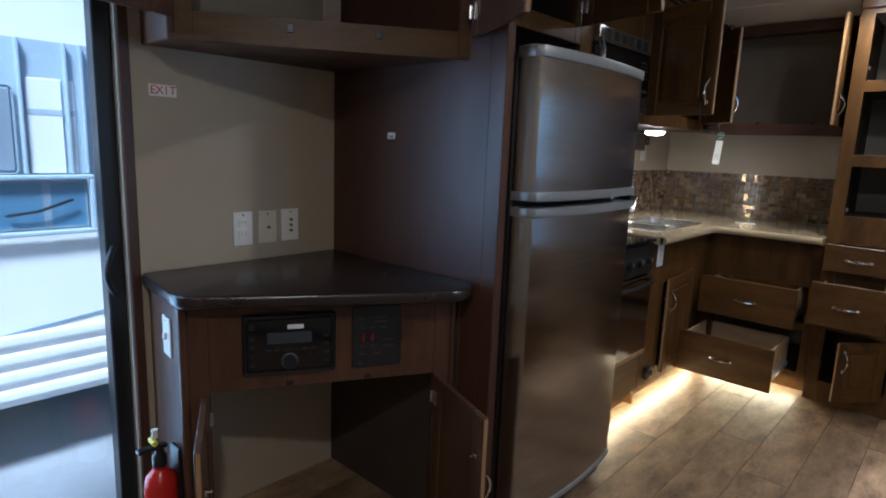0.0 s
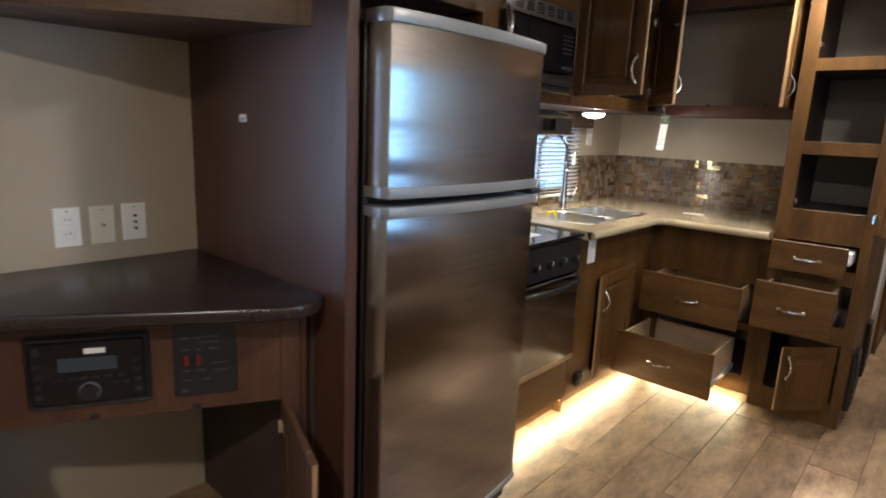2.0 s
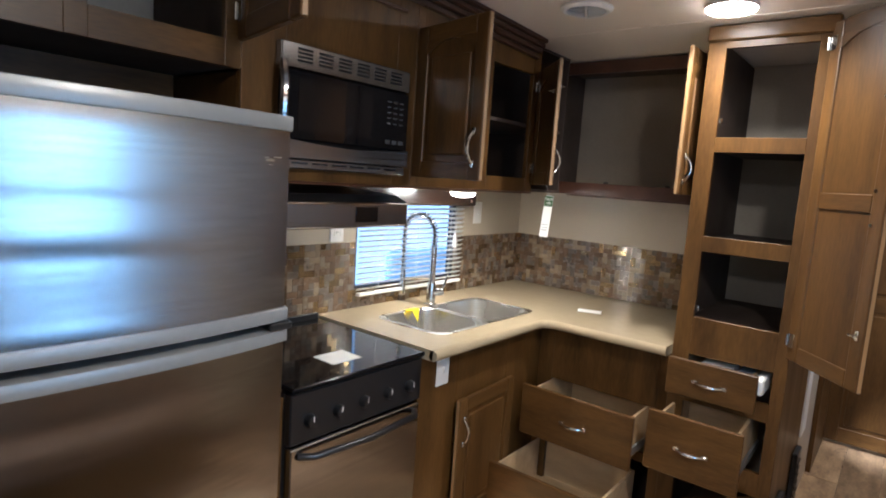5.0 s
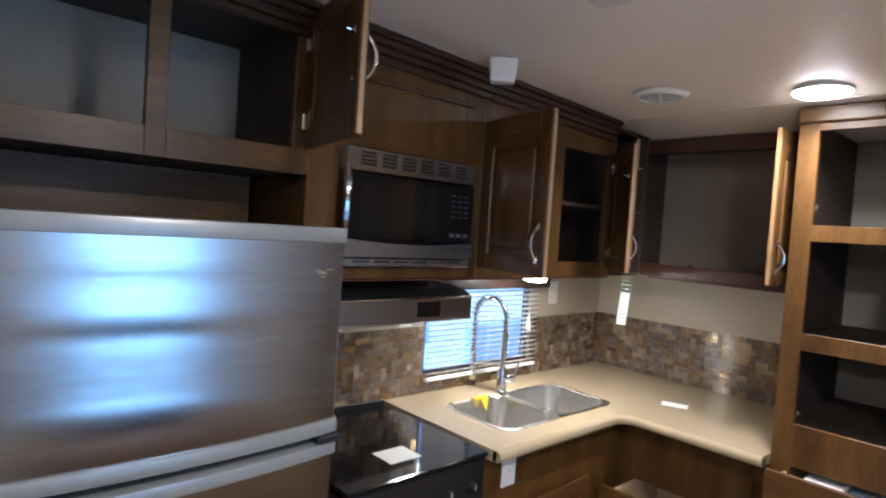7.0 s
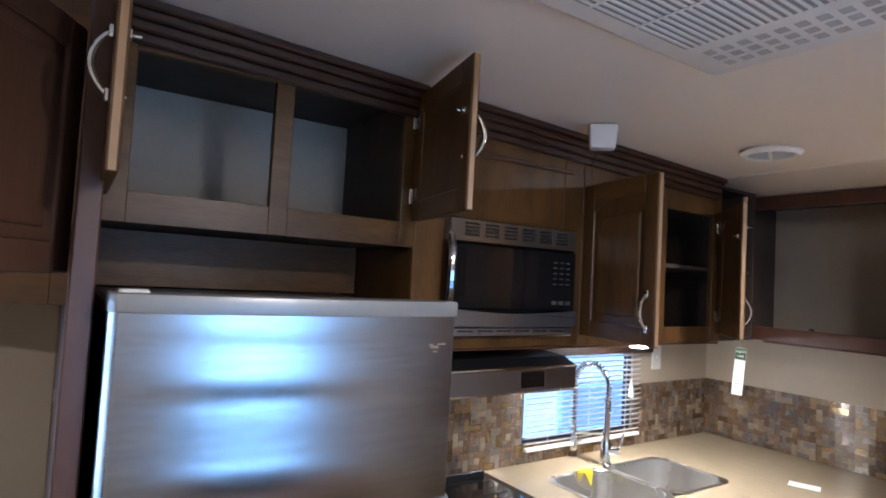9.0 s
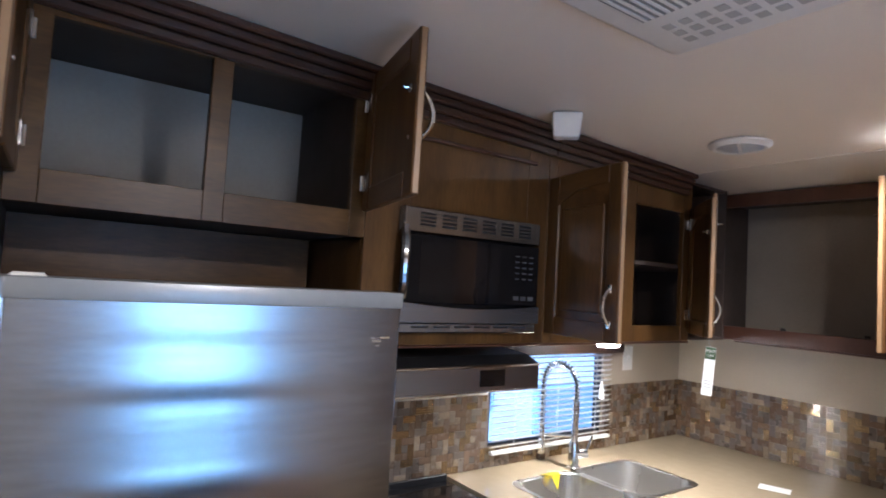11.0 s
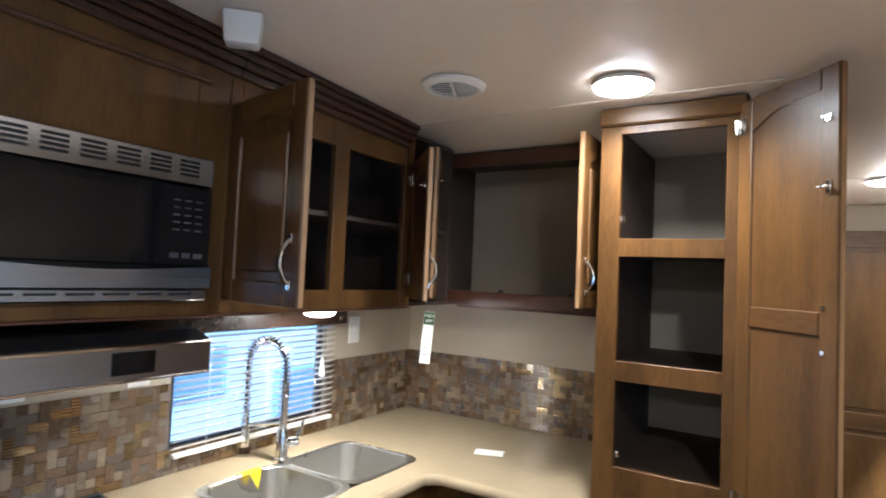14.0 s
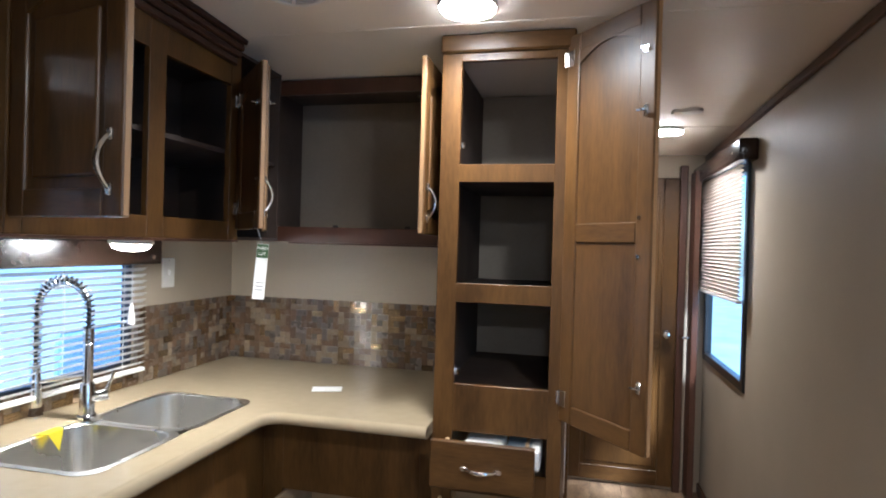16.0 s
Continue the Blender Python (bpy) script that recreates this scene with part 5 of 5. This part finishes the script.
for a, b, c, d in ((3.7, 4.5, 0.62, 0.98), (5.0, 6.4, 0.30, 0.75)):
    w = part("window", bx(RX + 0.001, RX + 0.03, a, b, c, d, 0.03, 2), PALEBLUE, nb, "tinted side window")
    part("pane", bx(RX + 0.031, RX + 0.034, a + 0.05, b - 0.05, c + 0.05, d - 0.05), BLUEGREY, w)
part("graphic_band", bx(RX + 0.001, RX + 0.004, 3.2, 7.5, -0.03, 0.03, m=pose(0, 0, 1.15, 4, 0, 0)), PALEBLUE, nb, "pale graphic band")
# Set-back block whose grey-blue stands for the shadow below the body.
part("skirt", bx(RX - 2.3, RX - 1.5, -5.4, 9.4, -0.69, -0.24), BLUEGREY, nb, "grey-blue block standing for the shade under the trailer")
part("awning", bx(RX, RX + 0.12, -3, 3, 2.28, 2.4, 0.04, 2), BLUEGREY, nb, "rolled awning")

# ---- unseen bench seat, added to darken the refrigerator's reflection ----
sofa = thing("sofa", "unseen brown leatherette bench sofa, added to darken the refrigerator's reflection", "sofa", (0.68, 1.75, 0.0))
part("base", bx(0.65, 0.85, 0.95, 2.55, 0.0, 0.30, 0.006), WOODH, sofa)
for k in (0, 1):
    part("seat_cushion", bx(0.62, 0.78, 0.955 + k * 0.8, 1.745 + k * 0.8, 0.302, 0.44, 0.03, 3), LEATHER, sofa, smooth=True)
    part("back_cushion", bx(0.74, 0.86, 0.955 + k * 0.8, 1.745 + k * 0.8, 0.442, 0.70, 0.03, 3), LEATHER, sofa, smooth=True)

# ---- low fittings on the pantry side ----
for y0_, y1_, z0_, z1_ in ((3.42, 3.56, 0.06, 0.36), (3.82, 3.95, 0.12, 0.42)):
    gv = thing("furnace_vent", "black slatted register on the pantry side panel", "vent", (P1 + 0.015, (y0_ + y1_) / 2, z0_))
    part("frame", bx(P1 + 0.0005, P1 + 0.022, y0_, y1_, z0_, z1_, 0.004), BLACKP, gv)
    for k in range(7):
        zz_ = z0_ + 0.03 + k * (z1_ - z0_ - 0.06) / 7
        part("slat", bx(P1 + 0.0222, P1 + 0.026, y0_ + 0.015, y1_ - 0.015, zz_, zz_ + 0.016, 0.002), BLACKP, gv)
ap = thing("access_panel", "narrow pale panel at the hall corner", "panel", (0.07, 4.1, 0.42))
part("board", bx(0.0605, 0.078, 4.052, 4.20, 0.42, 0.80, 0.003), WHITEP, ap)

# ---- small things ----
ext = thing("fire_extinguisher", "red fire extinguisher with yellow tag strapped to the cabinet end", "fire extinguisher", (-1.365, 0.22, 0.13))
exx, exy = -1.365, 0.218
part("cylinder", lathe([(0.036, 0), (0.045, 0.006), (0.045, 0.20), (0.040, 0.225), (0.018, 0.248), (0.018, 0.258), (0.0, 0.258)], (exx, exy, 0.13), 24), RED, ext, smooth=True)
part("label", lathe([(0.0455, 0.02), (0.0455, 0.11), (0.0, 0.11)], (exx, exy, 0.13), 24), PAPER, ext, "white instruction label", smooth=True)
part("strap", lathe([(0.047, 0.115), (0.047, 0.135), (0.0, 0.135)], (exx, exy, 0.13), 24), BLACKP, ext, "black strap", smooth=True)
part("buckle", bx(exx - 0.055, exx - 0.043, exy - 0.02, exy + 0.01, 0.245, 0.268, 0.003), BLACKP, ext)
part("valve", lathe([(0.02, 0), (0.02, 0.03), (0.012, 0.04), (0.012, 0.055), (0.0, 0.055)], (exx, exy, 0.388), 14), BLACKP, ext, smooth=True)
part("lever", bx(exx - 0.012, exx + 0.012, exy - 0.06, exy + 0.02, 0.44, 0.452, 0.003), BLACKP, ext)
part("pin_tag", bx(exx - 0.024, exx + 0.018, exy - 0.022, exy - 0.008, 0.455, 0.472, 0.004), YELLOW, ext, "yellow safety pin")
part("gauge", cyl((exx, exy - 0.01, 0.475), (exx, exy - 0.01, 0.50), 0.009, seg=12), WHITEP, ext, smooth=True)
part("bracket", bx(exx - 0.03, exx + 0.03, 0.258, 0.2715, 0.14, 0.43, 0.003), BLACKP, ext, "black wall bracket")

sign = thing("exit_sign", "small white exit sticker with red capitals", "sign", (TX, 0.374, 1.44))
part("sticker", bx(TX + 0.0005, TX + 0.0015, 0.334, 0.416, 1.437, 1.472), PAPER, sign)
for i, ch in enumerate("EXIT"):
    words(ch, 0.036, pose(TX + 0.0018, 0.346 + i * 0.0195, 1.4545) @ pose(0, 0, 0, 90, 0, 90), REDINK, sign, "letter")
tag = thing("sticker", "small white sticker with blue print on the dark side panel", "sticker", (-1.28, 1.013, 1.34))
part("sheet", bx(-1.306, -1.268, 1.0125, 1.0135, 1.338, 1.360), PAPER, tag)
part("print", bx(-1.298, -1.276, 1.0118, 1.0124, 1.341, 1.350), BLUEGREY, tag)

hang = thing("hang_tag", "long white and green paper tag hanging from a cabinet pull", "tag", (-0.93, 3.28, 1.31))
M = pose(-0.925, 3.255, 1.275, 0, 4, 28)
part("card", bx(-0.019, 0.019, -0.001, 0.001, 0.0, 0.185, m=M), PAPER, hang)
part("green_band", bx(-0.0185, 0.0185, -0.0016, -0.0011, 0.138, 0.184, m=M), GREEN, hang, "dark green printed band")
for z, word in ((0.170, "ENJOY"), (0.152, "LIFE")):
    words(word, 0.0135, M @ pose(0, -0.002, z, 90, 0, 0), PAPER, hang)
for i in range(3):
    part("print", bx(-0.013, 0.012, -0.0016, -0.0011, 0.03 + i * 0.012, 0.033 + i * 0.012, m=M), GREYINK, hang)
part("cord", tube([(-0.913, 3.256, 1.458), (-0.95, 3.27, 1.53), (-0.99, 3.284, 1.60)], 0.0012, 5), GREYINK, hang)
ytag = thing("yellow_tag", "yellow paper tag draped over the sink edge", "tag", (-1.30, 2.84, 0.92))
b = bmesh.new()
vs = [b.verts.new(p) for p in ((-1.33, 2.80, 0.921), (-1.33, 2.885, 0.921), (-1.295, 2.87, 0.924), (-1.29, 2.815, 0.924), (-1.275, 2.84, 0.87))]
b.faces.new((vs[0], vs[1], vs[2], vs[3]))
b.faces.new((vs[3], vs[2], vs[4]))
bmesh.ops.solidify(b, geom=b.faces[:], thickness=0.0012)
part("sheet", b, YELLOW, ytag)
pc = thing("paper_card", "small white card lying on the worktop", "card", (-0.72, 3.6, 0.915))
part("sheet", bx(-0.055, 0.055, -0.035, 0.035, 0.0, 0.001, m=pose(-0.80, 3.55, 0.9165, 0, 0, 20)), PAPER, pc)
papers = thing("manuals", "bundle of plastic-wrapped manuals in the top drawer", "papers", (-0.12, 3.3, 0.80))
part("booklet", bx(-0.22, -0.10, 3.25, 3.42, 0.807, 0.865, 0.006), PAPER, papers)
part("booklet", bx(-0.09, 0.0, 3.24, 3.42, 0.807, 0.86, 0.004), BLUEGREY, papers, "printed booklet")
part("bag", bx(-0.015, 0.015, 3.25, 3.40, 0.807, 0.868, 0.006), WHITEP, papers)
led = thing("toe_kick_light", "glowing warm strip light under the base cabinets", "lamp", (-0.99, 2.6, 0.07))
part("strip", bx(CX - 0.064, CX - 0.055, 1.85, 3.3, 0.078, 0.086), LEDSTRIP, led)
part("strip", bx(-0.93, -0.36, CY + 0.055, CY + 0.064, 0.078, 0.086), LEDSTRIP, led)

# ---- mosaic backsplash ----
splash = thing("mosaic_backsplash", "mixed brown glass and stone mosaic tile backsplash", "backsplash", (-1.2, 3.9, 0.915))
part("backing", bx(WX + 0.001, WX + 0.004, 1.82, NY - 0.001, 0.916, 0.999), TILEGROUT, splash)
part("backing", bx(WX + 0.001, WX + 0.004, 1.82, WIN1[0], 0.9995, 1.206), TILEGROUT, splash)
part("backing", bx(WX + 0.001, WX + 0.004, WIN1[1], NY - 0.001, 0.9995, 1.206), TILEGROUT, splash)
part("backing", bx(WX + 0.004, P0 - 0.001, NY - 0.004, NY - 0.001, 0.916, 1.206), TILEGROUT, splash)
rnd = random.Random(5)
CELL = 0.0264
shapes = {}


def pillow(w, h, ridged):
    """A tile with a softly rounded or a ridged face towards -y."""
    b = bmesh.new()
    hz = h / 2
    prof = [(0.003, -hz), (-0.0024, -hz), (-0.0029, -hz * 0.8), (-0.0030, 0.0), (-0.0029, hz * 0.8), (-0.0024, hz), (0.003, hz)]
    if ridged:
        n = 12 if h < 0.03 else 24
        wave = [(-0.0028 - 0.00055 * math.sin(math.pi * i / 2), hz * (2 * i / n - 1)) for i in range(n + 1)]
        prof = [(0.003, -hz)] + wave + [(0.003, hz)]
    ends = [[b.verts.new((x, y, z)) for y, z in prof] for x in (-w / 2, w / 2)]
    for i in range(len(prof) - 1):
        b.faces.new((ends[0][i], ends[0][i + 1], ends[1][i + 1], ends[1][i]))
    b.faces.new(ends[0][::-1])
    b.faces.new(ends[1])
    return b


def tile_mesh(w, h, k):
    key = (w, h, k)
    if key not in shapes:
        b = pillow(w, h, k > 1)
        me = bpy.data.meshes.new("tile")
        bmesh.ops.recalc_face_normals(b, faces=b.faces)
        b.to_mesh(me)
        b.free()
        for p in me.polygons:
            p.use_smooth = True
        me.set_sharp_from_angle(angle=radians(35))
        uv = me.uv_layers.new(name="brushing")
        for lp in me.loops:
            co = me.vertices[lp.vertex_index].co
            uv.data[lp.index].uv = (co.z, co.x)
        me.materials.append(TILES[k])
        shapes[key] = me
    return shapes[key]


WHEEL = ((0, 0, 2, 1), (2, 0, 1, 2), (1, 2, 2, 1), (0, 1, 1, 2), (1, 1, 1, 1))   # four bars round a small square


def tile_rows(length):
    """Windmill blocks of 3 x 3 cells, cut to eleven rows."""
    for i in range(int(length / CELL / 3) + 1):
        for j in range(4):
            for cx, cy, cw, ch in WHEEL:
                a, b = (i * 3 + cx) * CELL, min((i * 3 + cx + cw) * CELL, length)
                r0, r1 = j * 3 + cy, min(j * 3 + cy + ch, 11)
                square = cw == ch
                k = rnd.choice((4, 4, 1)) if square else rnd.choice((0, 0, 1, 2, 3, 3, 0) if cw > ch else (0, 0, 3, 1, 2))
                if b - a > 0.008 and r1 > r0:
                    yield a, round(b - a - 0.0013, 4), 0.917 + CELL * (r0 + r1) / 2, round((r1 - r0) * CELL - 0.0013, 4), k


for a, w, z, h, k in tile_rows(P0 - WX - 0.008):
    t = new("tile", tile_mesh(w, h, k))
    t.parent, t.matrix_parent_inverse = splash, WORLDLY[splash]
    t.matrix_basis = pose(WX + 0.004 + a + w / 2 + 0.001, NY - 0.0068, z, rnd.uniform(-0.8, 0.8), 0, rnd.uniform(-0.6, 0.6))
rest = [bmesh.new() for _ in TILEJ]
for a, w, z, h, k in tile_rows(NY - 1.83):
    y = 1.83 + a + w / 2
    if WIN1[0] - 0.02 < y < WIN1[1] + 0.02 and z > 1.0:
        continue
    b = pillow(w, h, k > 1)
    b.transform(pose(WX + 0.0068, y, z, rnd.uniform(-0.8, 0.8), 0, 90 + rnd.uniform(-1.2, 1.2)))
    put(rest[k], b)
for b, m_ in zip(rest, TILEJ):
    tagged(part("tile_field", b, m_, splash, smooth=True), kind="stuff")

# ---- floor planks ----
plank_mesh = {}
rnd = random.Random(11)
PW, PL = 0.184, 0.914
x = TX
while x < EX:
    w = min(PW, EX - x)
    y = SY - rnd.random() * PL
    while y < HY:
        a, b_ = max(y, SY), min(y + PL, HY)
        if b_ - a > 0.03:
            key = (round(w, 3), round(b_ - a, 3))
            if key not in plank_mesh:
                bmp = bx(-w / 2 + 0.0005, w / 2 - 0.0005, -(b_ - a) / 2 + 0.0005, (b_ - a) / 2 - 0.0005, -0.006, 0.0)
                for v in bmp.verts:
                    if v.co.z > -0.001:
                        v.co.x *= 1 - 0.0016 / w
                        v.co.y *= 1 - 0.0016 / (b_ - a)
                me = bpy.data.meshes.new("plank")
                bmesh.ops.recalc_face_normals(bmp, faces=bmp.faces)
                bmp.to_mesh(me)
                bmp.free()
                me.materials.append(PLANK)
                plank_mesh[key] = me
            p = new("plank", plank_mesh[key])
            p.parent = FLOOR
            p.matrix_basis = pose(x + w / 2, (a + b_) / 2, 0)
        y += PL
    x += PW
